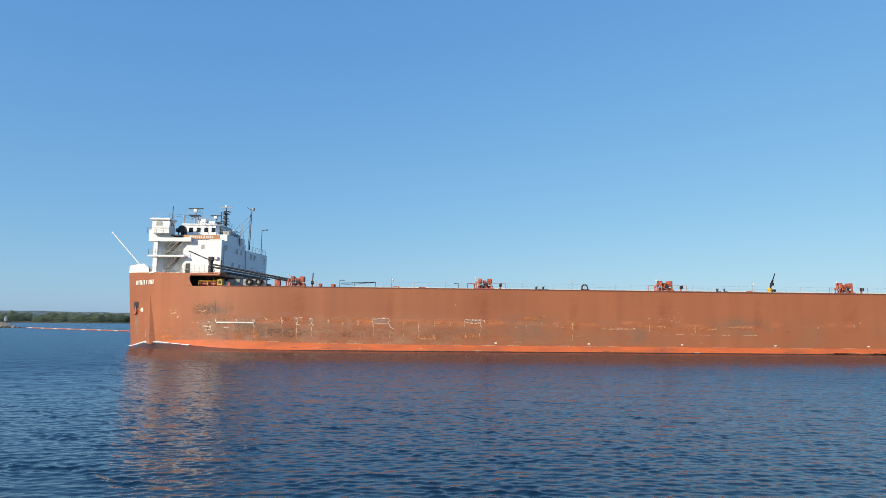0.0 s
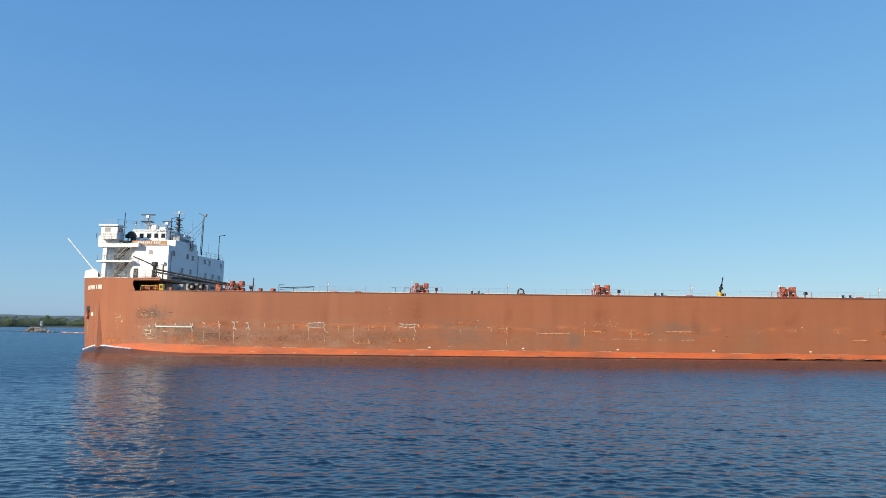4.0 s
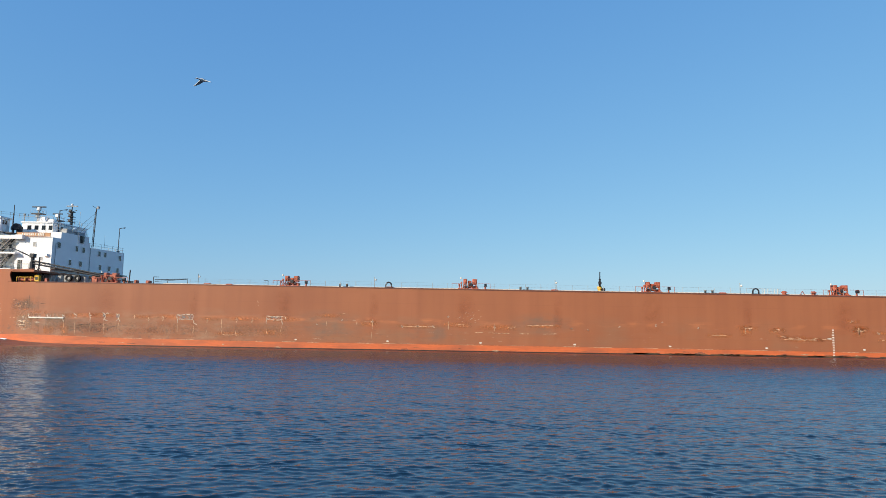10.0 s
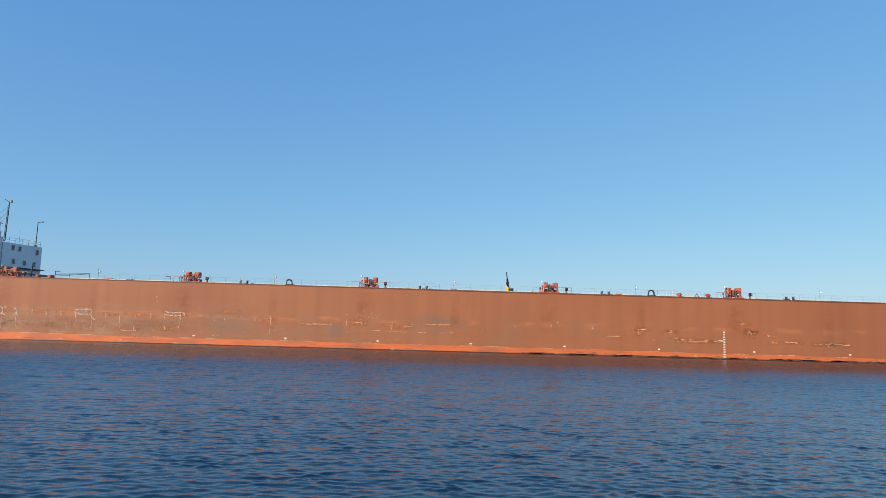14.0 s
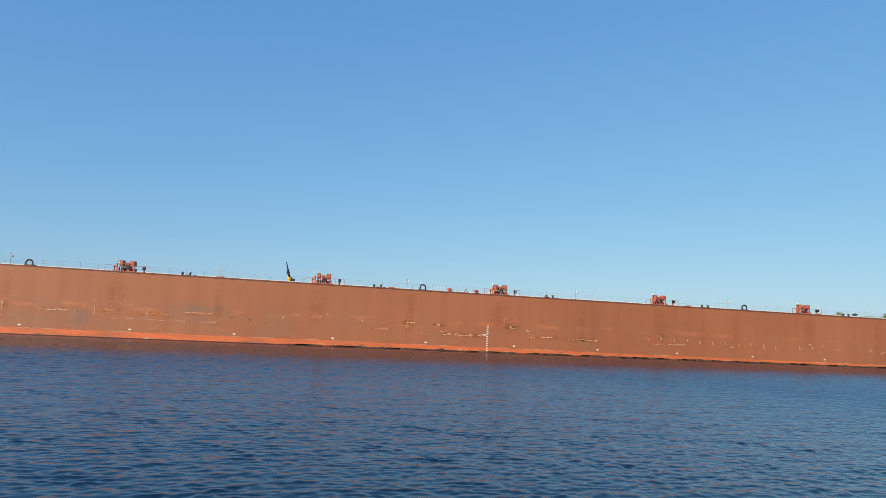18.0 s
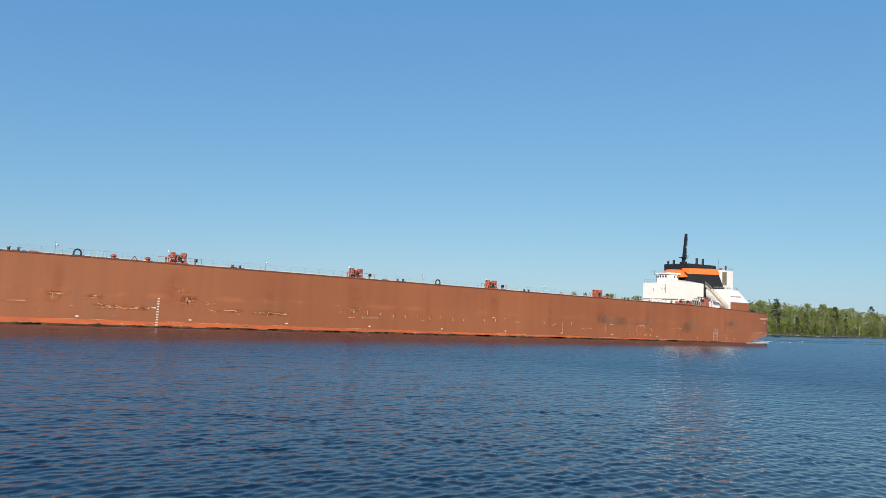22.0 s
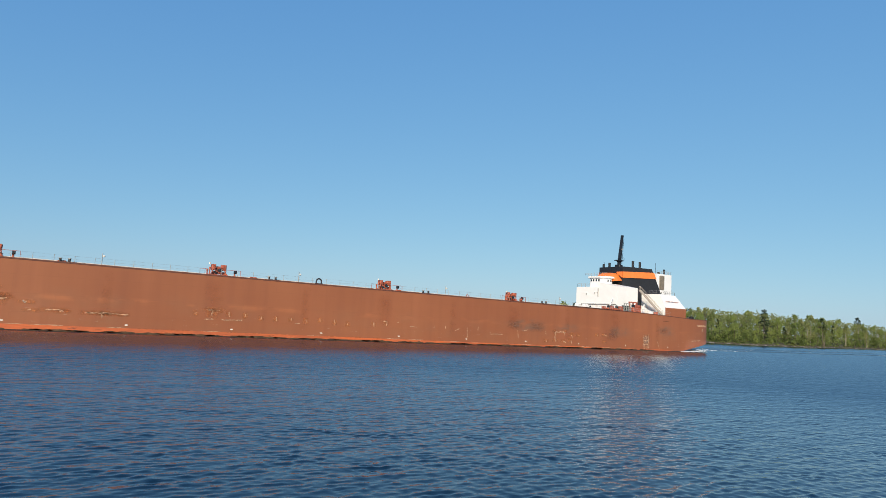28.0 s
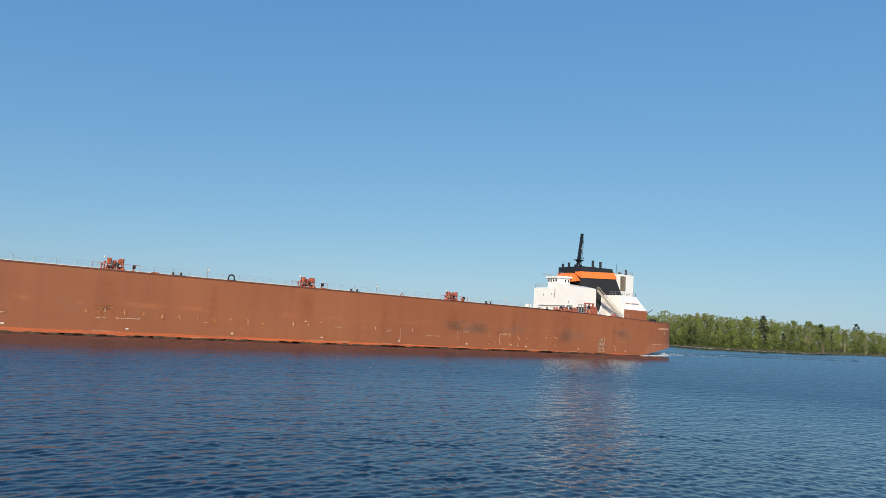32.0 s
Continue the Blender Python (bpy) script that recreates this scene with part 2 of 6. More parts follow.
    bp.inputs["Strength"].default_value, bp.inputs["Distance"].default_value = 0.35, 0.12
    l.new(tex(0.35, (1, 1, 0.5), 3), bp.inputs["Height"])
    l.new(bp.outputs[0], b.inputs["Normal"])
    return m


def worn(name, col, lo, hi):
    """Thin patches of paint that are worn through in places."""
    m = mat(name, col, 0.7, var=0.2, scale=2.0)
    n, l = m.node_tree.nodes, m.node_tree.links
    tc, no, rr = n.new("ShaderNodeTexCoord"), n.new("ShaderNodeTexNoise"), n.new("ShaderNodeMapRange")
    no.inputs["Scale"].default_value, no.inputs["Detail"].default_value, no.inputs["Roughness"].default_value = 3.2, 8, 0.75
    rr.inputs["From Min"].default_value, rr.inputs["From Max"].default_value = lo, hi
    l.new(tc.outputs["Object"], no.inputs["Vector"])
    l.new(no.outputs["Fac"], rr.inputs["Value"])
    l.new(rr.outputs[0], n["Principled BSDF"].inputs["Alpha"])
    return m


def rubbed(name, col, strength, fine=2.2):
    """A rubbed or stained patch of paint that fades out towards its uneven rim."""
    m = mat(name, col, 0.7, var=0.18, scale=1.5, fine=6.0)
    n, l = m.node_tree.nodes, m.node_tree.links
    tc, sp, no = n.new("ShaderNodeTexCoord"), n.new("ShaderNodeSeparateXYZ"), n.new("ShaderNodeTexNoise")
    l.new(tc.outputs["Generated"], sp.inputs[0])
    no.inputs["Scale"].default_value, no.inputs["Detail"].default_value, no.inputs["Roughness"].default_value = fine, 8, 0.7
    l.new(tc.outputs["Object"], no.inputs["Vector"])

    def op(kind, a, b):
        q = n.new("ShaderNodeMath")
        q.operation, q.use_clamp = kind, kind == "SUBTRACT"
        for i, v in enumerate((a, b)):
            if isinstance(v, float):
                q.inputs[i].default_value = v
            else:
                l.new(v, q.inputs[i])
        return q.outputs[0]
    fade = None
    for out in (sp.outputs["X"], sp.outputs["Z"]):
        d = op("MULTIPLY", op("ADD", out, -0.5), 2.0)
        d = op("SUBTRACT", 1.0, op("MULTIPLY", d, d))
        fade = d if fade is None else op("MULTIPLY", fade, d)
    rr = n.new("ShaderNodeMapRange")
    rr.inputs["From Min"].default_value, rr.inputs["From Max"].default_value = 0.36, 0.66
    l.new(no.outputs["Fac"], rr.inputs["Value"])
    l.new(op("MULTIPLY", op("MULTIPLY", fade, rr.outputs[0]), strength), n["Principled BSDF"].inputs["Alpha"])
    return m


HULL_RED, HULL_RED2 = (0.345, 0.119, 0.050), (0.300, 0.099, 0.042)
HULL = hull_material()
RED = mat("red_machinery_paint", (0.50, 0.13, 0.07), 0.55, var=0.25, scale=2.5)
GREY = mat("grey_paint", (0.38, 0.38, 0.37), 0.55, var=0.12)
STEEL = mat("dark_steel", (0.035, 0.035, 0.04), 0.5, 0.2, var=0.2)
RUBBER = mat("tyre_rubber", (0.02, 0.02, 0.021), 0.8)
YELLOW = mat("yellow_paint", (0.75, 0.45, 0.03), 0.5, var=0.15)
GLASS = mat("window_glass", (0.012, 0.016, 0.022), 0.08, var=0.1)
CREAM = worn("cream_scraped_paint", (0.70, 0.43, 0.27), 0.33, 0.53)
CHALK = worn("chalky_rubbed_paint", (0.72, 0.56, 0.44), 0.36, 0.56)
PALE = mat("pale_marking_paint", (0.78, 0.72, 0.64), 0.6, var=0.1)
PRIMER = worn("orange_primer", (0.66, 0.22, 0.09), 0.36, 0.62)
SMEAR = worn("grey_scrape", (0.22, 0.165, 0.13), 0.34, 0.66)
WOOD = mat("varnished_name_board", (0.62, 0.30, 0.13), 0.5, var=0.2, scale=1.0, stretch=(0.2, 1, 1))
LOUVRE = mat("tan_louvre_paint", (0.30, 0.25, 0.19), 0.6, var=0.2)
TAN = mat("tan_grey_paint", (0.44, 0.38, 0.32), 0.6, var=0.1)
FADED = mat("faded_red_lettering", (0.74, 0.50, 0.42), 0.6, var=0.2)
DARKROOM = mat("dark_green", (0.03, 0.045, 0.04), 0.6, var=0.3)
DARKFLAKE = worn("bare_dark_steel", (0.12, 0.07, 0.05), 0.40, 0.56)
RUB_GREY = rubbed("grey_rubbed_paint", (0.27, 0.18, 0.12), 0.42)
RUB_DARK = rubbed("dark_rubbed_paint", (0.15, 0.10, 0.08), 0.42)
RUB_ORANGE = rubbed("orange_rubbed_primer", (0.68, 0.23, 0.08), 0.95, 1.2)
RUB_PALE = rubbed("pale_rubbed_paint", (0.50, 0.34, 0.24), 0.9, 2.8)
RUB_RED = rubbed("rust_red_run", (0.42, 0.105, 0.045), 0.25, 0.5)
BARE = rubbed("bare_grey_plate", (0.36, 0.34, 0.32), 1.0, 1.5)
WEED = mat("dry_weed", (0.12, 0.07, 0.035), 0.8, var=0.35, scale=0.8)
# wet band at the waterline, also the painted shade under the counter
WETSHADE = mat("wet_waterline_and_shade", (0.07, 0.04, 0.028), 0.35, var=0.3, scale=0.8)
FOAM = mat("water_foam", (0.85, 0.88, 0.9), 0.7, var=0.08, scale=2.0)

# ---- ship ----
BEAM = 32.0
ship = tagged(new("lake_freighter"), "long rust-brown steel lake freighter with white deckhouses, under way", "ship")


SHEER = ((262, 0), (275, 0.12), (286, 0.38), (296, 0.68), (301, 0.56), (310, 0.42))


def deck_z(x):
    z = 10.1 - 1.35 * (x - 20) / 275
    for (a, p), (b, q) in zip(SHEER, SHEER[1:]):
        if a < x <= b:
            z -= p + (q - p) * (x - a) / (b - a)
    return z


def inset(x):
    """How far the hull's side lies in from its greatest beam."""
    if x < 25:
        u = 1 - (max(x, 0.9) - 0.9) / 24.1
        return 16 * (1 - (1 - u ** 1.35) ** (1 / 1.35))
    if x > 287:
        u = min(1, (x - 287) / 20.0)
        return 0.9 * u + 15.1 * (1 - (1 - u ** 5.0) ** (1 / 5.0))
    return 0.0


def keel_z(x):
    u = max(0.0, (x - 286) / 18)
    return -1.2 + 3.5 * u ** 0.8 if u > 0 else -1.2


def raked(x, z):
    """The stem rakes aft towards the water: where a point of the bow's plan lies at that height."""
    return x + 0.085 * max(0.0, 12.5 - max(z, 0.0)) * min(1.0, max(0.0, 1 - (x - 0.9) / 15.7))


XS = [0.9, 0.95, 1.1, 1.4, 1.9, 2.5, 3.2, 4.1, 5.1, 6.4, 7.7, 9.1, 10.5, 12, 13.5, 15, 16.6]
XA = [16.6, 17.5, 18.5, 20, 21, 22, 23.5, 25] + list(range(30, 286, 8)) + [287 + k for k in range(15)] + [302.5, 303.7, 304.7, 305.5, 306.2, 306.7, 306.95, 307]
LEVELS = [-1.2, -0.15, 0.0, 0.15, 0.95, 1.0, 1.25, 1.5, 1.75, 2.0]


BOOTLINE = ((0, 0.25), (9, 0.7), (14, 1.4), (22, 1.62), (28, 1.5), (40, 1.2), (60, 1.05), (120, 0.97), (202, 0.67), (240, 0.5), (310, 0.3))


def boot_z(x):
    for (a, p), (b, q) in zip(BOOTLINE, BOOTLINE[1:]):
        if x <= b:
            return p + (q - p) * (x - a) / (b - a)
    return 0.3


def hull():
    verts, faces, mi, smooth = [], [], [], []

    def strip(xs, top):
        base, k = len(verts), len(LEVELS)
        for x in xs:
            y0, zb, zt = inset(x), keel_z(x), top(x)
            for s in (0, 1):
                for u in LEVELS:
                    z = max((boot_z(x) if u == 0.95 else (boot_z(x) + 0.03 if u == 1.0 else u)) if u <= 1.0 else 1.8 + (u - 1) * (zt - 1.8), zb)
                    verts.append((raked(x, z), y0 if s == 0 else BEAM - y0, z))
        for i in range(len(xs) - 1):
            for s in (0, 1):
                for j in range(k - 1):
                    a = base + i * 2 * k + s * k + j
                    f = (a, a + 2 * k, a + 2 * k + 1, a + 1)
                    faces.append(f if s == 0 else f[::-1])
                    mi.append(2 if LEVELS[j + 1] <= 0.15 else (1 if LEVELS[j + 1] <= 0.95 and xs[i] < 287 else 0))
            a = base + i * 2 * k
            faces.append((a + k, a + 3 * k, a + 2 * k, a))
            mi.append(1)
    strip(XS, lambda x: 13.2 - 0.055 * x)
    strip(XA, deck_z)
    me = mesh_of("hull", verts, faces, [HULL, BOOT, WETSHADE], smooth=True)
    me.polygons.foreach_set("material_index", mi)
    ob = new("hull", me)
    ob.parent = ship
    ob["label"] = "scraped red-brown hull with orange boot top"
    return ob


hull()


def simple(name, material, parent, fn, label=""):
    b = BM()
    fn(b)
    return part(name, b, material, parent, label)


def bx(name, material, parent, *dims, bevel=0.0, label=""):
    return simple(name, material, parent, lambda b: box(b, *dims, bevel=bevel), label)


def rod(name, material, parent, *segs, r=0.05, n=6, label=""):
    """Round bars; each segment is (p, q) or (p, q, radius)."""
    def fn(b):
        for s in segs:
            tube(b, s[0], s[1], s[2] if len(s) > 2 else r, n)
    return simple(name, material, parent, fn, label)


def railing(name, parent, pts, z, high=1.05, step=1.8, r=0.03, material=None):
    """A rail with posts and two bars along a line of (x, y)."""
    b = BM()
    for (xa, ya), (xb, yb) in zip(pts, pts[1:]):
        k = max(1, round(math.hypot(xb - xa, yb - ya) / step))
        for h in (high, high * 0.55):
            tube(b, (xa, ya, z + h), (xb, yb, z + h), r * 0.8, 4)
        for i in range(k + 1):
            u = i / k
            tube(b, (xa + (xb - xa) * u, ya + (yb - ya) * u, z), (xa + (xb - xa) * u, ya + (yb - ya) * u, z + high), r, 4)
    return part(name, b, material or GREY, parent)


def window(parent, kind, a, b, z, w, h, frame_mat=None, glass=None):
    """A framed pane on a port wall (kind 'y': x=a, y=b) or on the skewed after wall (kind 'x': y=a, x=b)."""
    bmw = BM()
    f = 0.07
    if kind == "y":
        box(bmw, a - w / 2 - f, a + w / 2 + f, b - 0.05, b + 0.02, z - h / 2 - f, z + h / 2 + f)
        box(bmw, a - w / 2, a + w / 2, b - 0.065, b, z - h / 2, z + h / 2, mi=1)
    else:
        s = 1 if kind == "x" else -1
        lo, hi = (b - 0.02, b + 0.06) if s > 0 else (b - 0.06, b + 0.02)
        box(bmw, lo, hi, a - w / 2 - f, a + w / 2 + f, z - h / 2 - f, z + h / 2 + f)
        lo, hi = (b, b + 0.075) if s > 0 else (b - 0.075, b)
        box(bmw, lo, hi, a - w / 2, a + w / 2, z - h / 2, z + h / 2, mi=1)
    return part("window", bmw, [frame_mat or WHITE, glass or GLASS], parent)


def stair(parent, p, q, w=0.8, steps=9, name="stairway", material=None, axis="y", thick=0.07):
    """An inclined ladder from p to q with treads and handrails, w wide along the axis."""
    b = BM()
    p, q = Vector(p), Vector(q)
    side = Vector((0, w, 0)) if axis == "y" else Vector((w, 0, 0))
    for o in (Vector(), side):
        tube(b, p + o, q + o, thick, 4)
        tube(b, p + o + Vector((0, 0, 0.95)), q + o + Vector((0, 0, 0.95)), 0.035, 4)
        for u in (0, 0.33, 0.66, 1):
            m = p.lerp(q, u) + o
            tube(b, m, m + Vector((0, 0, 0.95)), 0.03, 4)
    for i in range(1, steps):
        m = p.lerp(q, i / steps)
        tube(b, m, m + side, 0.06, 4)
    return part(name, b, material or STEEL, parent)


FX = XS[2:] + [18, 19.5, 21, 22.8]


# decks and deck edge
def deck_edge():
    b = BM()
    prism(b, [(x, inset(x) + 0.1) for x in XA] + [(x, BEAM - inset(x) - 0.1) for x in XA[::-1]], lambda x, y: deck_z(x) - 0.3, lambda x, y: deck_z(x) - 0.02)
    part("main_deck", b, DECK, ship)
    b = BM()
    prism(b, [(x, inset(x) + 0.06) for x in FX] + [(x, BEAM - inset(x) - 0.06) for x in FX[::-1]], lambda x, y: 12.2 - 0.02 * x, lambda x, y: 12.52 - 0.02 * x)
    part("forecastle_deck", b, HULL, ship)
    b = BM()
    xs = [x for x in XA if 23 < x < 303]
    prism(b, [(x, inset(x) - 0.03) for x in xs] + [(x, inset(x) + 0.14) for x in xs[::-1]], lambda x, y: deck_z(x) - 0.12, lambda x, y: deck_z(x) + 0.05)
    part("gunwale_bar", b, DECK, ship, "dark gunwale bar along the deck edge")
    b = BM()
    prism(b, [(44, 1.6), (262, 1.6), (262, 1.75), (44, 1.75)], lambda x, y: deck_z(x) - 0.05, lambda x, y: deck_z(x) + 0.21)
    part("coaming", b, PALE, ship, "low pale grey hatch coaming")
    # white bow bulwark
    b = BM()
    lo = [x for x in XS if x < 7.5] + [7.9]
    for xa, xb in zip(lo, lo[1:]):
        for sgn in (0, 1):
            ya, yb = inset(xa), inset(xb)
            vs = []
            for o in (-0.04, 0.2):
                for x, y in ((xa, ya), (xb, yb)):
                    yy = y + o if sgn == 0 else BEAM - y - o
                    top = 14.3 - 0.9 * max(0, (x - 7.0) / 0.9)
                    vs += [b.verts.new((x + (o if o > 0 else 0), yy, 13.12 - 0.055 * x)), b.verts.new((x + (o if o > 0 else 0), yy, top))]
            for f in ((0, 2, 3, 1), (4, 5, 7, 6), (1, 3, 7, 5)):
                b.faces.new([vs[i] for i in (f if sgn == 0 else f[::-1])])
    part("bow_bulwark", b, WHITE, ship, "white bulwark round the stem head")
    # plating round the mooring recess
    b = BM()
    edge = [(16.55, 10.15), (17.85, 10.15), (17.55, 10.45), (17.32, 10.9), (17.22, 11.4), (17.3, 11.75), (17.55, 11.95), (18.0, 12.02), (19.5, 12.04), (21, 12.06), (22.4, 12.1), (22.9, 12.22)]
    hub = b.verts.new((16.55, inset(16.55) - 0.02, 12.29))
    front = [b.verts.new((x, inset(x) - 0.02, z)) for x, z in edge]
    back = [b.verts.new((x, inset(x) + 0.3, z)) for x, z in edge]
    for i in range(len(edge) - 1):
        b.faces.new((hub, front[i], front[i + 1]))
        b.faces.new((front[i + 1], front[i], back[i], back[i + 1]))
    part("recess_plating", b, HULL, ship)
    bx("recess_wall", DARKROOM, ship, 16.6, 20.0, 5.5, 5.8, 10.1, 12.15)
    bx("recess_bulkhead", DARKROOM, ship, 16.4, 16.6, 3.3, 8.0, 10.1, 12.15)


deck_edge()


def bow_details():
    # bars in place of the name on the bow
    for x0, n, pitch in ((4.5, 7, 0.38), (7.45, 1, 0.3), (8.05, 4, 0.34)):
        for i in range(n):
            xa = x0 + i * pitch
            b = BM()
            prism(b, [(xa, inset(xa) - 0.03), (xa + 0.24, inset(xa + 0.24) - 0.03), (xa + 0.24, inset(xa + 0.24) + 0.06), (xa, inset(xa) + 0.06)], 10.66, 11.42)
            part("letter_bar", b, PALE, ship)
    # anchor pocket, the shade of its recess put in as a dark slab, with its anchor
    xa, xb = 3.6, 5.0
    ra, rb = raked(xa, 7.2), raked(xb, 7.2)
    pocket = simple("anchor_pocket", STEEL, ship, lambda b: prism(b, [(ra, inset(xa) - 0.08), (rb, inset(xb) - 0.08), (rb, inset(xb) + 0.3), (ra, inset(xa) + 0.3)], 6.6, 7.75), "dark anchor pocket")
    xm = 4.35
    rm, ym = raked(xm, 6.4), inset(xm)
    rod("anchor", RED, pocket, ((rm, ym - 0.2, 7.0), (rm, ym - 0.3, 5.6), 0.14), ((rm - 0.45, ym + 0.15, 6.3), (rm, ym - 0.35, 5.55), 0.13), ((rm + 0.45, ym - 0.65, 6.3), (rm, ym - 0.35, 5.55), 0.13), label="rusty stockless anchor")
    xd = 6.3
    yd = inset(xd)
    xd = raked(xd, 6.35)
    rod("bow_symbol", PALE, ship, ((xd, yd + 0.1, 6.35), (xd - 0.06, yd - 0.06, 6.35), 0.36), n=14, label="round white bow thruster mark")
    # ridge where the plating folds
    b = BM()
    def at(x, z, out):
        return b.verts.new((raked(x, z), inset(x) + out, z))
    ap = at(8.4, 8.85, 0.0)
    foot = [at(7.0, -0.6, 0.02), at(9.2, -0.6, -1.05), at(10.3, -0.6, 0.02)]
    mid = [at(7.6, 4.4, 0.02), at(8.8, 4.4, -0.6), at(9.4, 4.4, 0.02)]
    b.faces.new((ap, mid[0], mid[1]))
    b.faces.new((ap, mid[1], mid[2]))
    b.faces.new((mid[0], foot[0], foot[1], mid[1]))
    b.faces.new((mid[1], foot[1], foot[2], mid[2]))
    part("stem_fairing", b, HULL, ship)
    rod("jackstaff", WHITE, ship, ((5.0, 14.0, 13.0), (-1.76, 14.0, 20.4), 0.11))
    railing("forecastle_rail", ship, [(8.3, inset(8.3) + 0.5), (12, inset(12) + 0.5), (17, 0.9), (22, 0.5)], 12.3, 1.05, 1.6, 0.025)


bow_details()


def after_wall(y):
    return 20.2 + (y - 8.2) * 0.141


def forward_house():
    h = simple("forward_house", WHITE, ship, lambda b: prism(b, [(13.6, 8.3), (20.2, 8.3), (after_wall(17.4), 17.4), (13.6, 17.4)], 10.0, 18.45), "white steel deckhouse with weathered paint")
    simple("after_block", WHITE, h, lambda b: prism(b, [(14, 17.4), (after_wall(17.4) + 0.02, 17.4), (after_wall(27), 27.0), (14, 27.0)], 10.0, 17.6))
    simple("front_block", WHITE, h, lambda b: box(b, 9.6, 13.6, 10.6, 24.5, 12.3, 18.0))
    simple("upper_block", WHITE, h, lambda b: prism(b, [(18.6, 10.2), (after_wall(10.2) - 0.03, 10.2), (after_wall(17.0) - 0.03, 17.0), (18.6, 17.0)], 18.45, 19.6))
    bx("bridge_wing_band", WHITE, h, 8.0, 15.2, 7.4, 10.6, 18.0, 18.75)
    bx("wing_bulwark", WHITE, h, 8.0, 12.0, 7.35, 7.5, 18.75, 20.0)
    bx("gallery_deck", WHITE, h, 8.0, 14.2, 7.3, 10.6, 15.35, 15.65)
    bx("lower_gallery_deck", WHITE, h, 8.4, 13.6, 7.4, 10.6, 12.5, 12.75)
    bx("gallery_column", WHITE, h, 8.8, 9.5, 7.6, 8.2, 12.6, 18.0)
    bx("gallery_column", WHITE, h, 9.0, 10.2, 8.6, 10.6, 12.6, 18.0)
    stair(h, (11.0, 7.5, 15.7), (13.2, 7.5, 18.0), material=STEEL, thick=0.14)
    stair(h, (11.0, 7.5, 12.8), (13.1, 7.5, 15.4), material=STEEL, thick=0.14)
    railing("gallery_rail", h, [(8.1, 10.4), (8.1, 7.4), (14.0, 7.4)], 15.65, 1.0, 1.2, 0.03)
    railing("lower_rail", h, [(8.4, 10.4), (8.4, 7.4), (17, 7.2)], 12.6, 1.0, 1.4, 0.03)
    railing("roof_rail", h, [(after_wall(17.6) - 0.2, 17.6), (after_wall(26.8) - 0.2, 26.8), (15, 26.8)], 17.6, 1.0, 1.5, 0.03)
    railing("upper_rail", h, [(18.7, 10.3), (after_wall(10.3) - 0.2, 10.3), (after_wall(16.8) - 0.2, 16.8)], 19.6, 1.0, 1.4, 0.03)
    for x, z, w, hh in ((17.0, 17.2, 0.55, 0.75), (10.9, 17.0, 0.5, 0.6), (18.3, 14.6, 0.5, 0.6)):
        window(h, "y", x, 8.3 if x > 13.6 else 10.6, z, w, hh, glass=GREY if x != 10.9 else GLASS)
    for y, z in ((9.8, 17.2), (14.0, 17.0), (15.7, 16.95), (12.6, 14.35), (15.2, 14.3), (19.9, 16.7), (21.5, 16.65), (25.8, 16.4), (20.3, 14.05), (22.9, 14.0), (25.3, 13.9)):
        window(h, "x", y, after_wall(y), z, 0.75, 0.95)
    for y in (10.5, 13.4, 16.2, 19.0, 22.0):
        window(h, "x", y, after_wall(y), 11.2, 0.9, 1.5, GREY)
    bx("doorway", GLASS, h, after_wall(15.3) - 0.05, after_wall(15.3) + 0.05, 14.6, 16.0, 18.2, 19.55)
    bx("lower_door", DARKROOM, h, 14.2, 14.9, 8.2, 8.34, 12.5, 14.3)
    bx("vent_box", WHITE, h, 19.0, 19.7, 7.9, 8.3, 15.0, 15.5, bevel=0.04)
    # awning edge below the after windows
    b = BM()
    prism(b, [(after_wall(8.2), 8.2), (after_wall(8.2) + 0.9, 8.2), (after_wall(27) + 0.9, 27), (after_wall(27), 27)], 12.75, 12.95)
    part("walkway", b, STEEL, h, "dark steel walkway across the after wall")
    # drainpipes
    for y in (17.4, 9.0):
        rod("drainpipe", GREY, h, ((after_wall(y) + 0.1, y, 13), (after_wall(y) + 0.1, y, 17.5), 0.06))
    return h


forward_house()


def wing_cab():
    w = bx("bridge_wing_cab", WHITE, ship, 8.9, 11.9, 6.4, 8.6, 19.25, 21.5, bevel=0.05, label="white enclosed bridge wing cab")
    bx("roof", WHITE, w, 8.6, 12.1, 6.1, 8.9, 21.5, 21.85, bevel=0.06)
    window(w, "y", 10.1, 6.4, 20.9, 0.95, 0.75, glass=GREY)
    for y in (6.95, 7.6):
        window(w, "x", y, 11.9, 20.9, 0.45, 0.7)
    window(w, "f", 7.5, 8.9, 20.9, 1.2, 0.75)
    bx("walkway", STEEL, w, 11.9, 13.5, 7.0, 9.6, 18.9, 19.1)
    railing("wing_rail", w, [(8.3, 7.4), (8.3, 6.2), (11.9, 6.2)], 19.25, 0.95, 1.1, 0.03)
    railing("cab_rail", w, [(9, 6.4), (11.8, 6.4), (14.5, 9.5), (18, 10)], 21.9, 0.8, 1.2, 0.025)
    simple("ventilator", STEEL, w, lambda b: (tube(b, (13.1, 9.5, 19.0), (13.1, 9.5, 20.4), 0.5, 10), tube(b, (13.1, 9.2, 20.3), (13.1, 8.4, 20.3), 0.62, 12)), "dark mushroom ventilator")
    rod("searchlight", STEEL, w, ((12.4, 9.0, 19.2), (12.4, 9.0, 19.9), 0.1), ((12.1, 8.7, 20.1), (12.6, 9.3, 20.1), 0.35), n=10)
    return w


wing_cab()


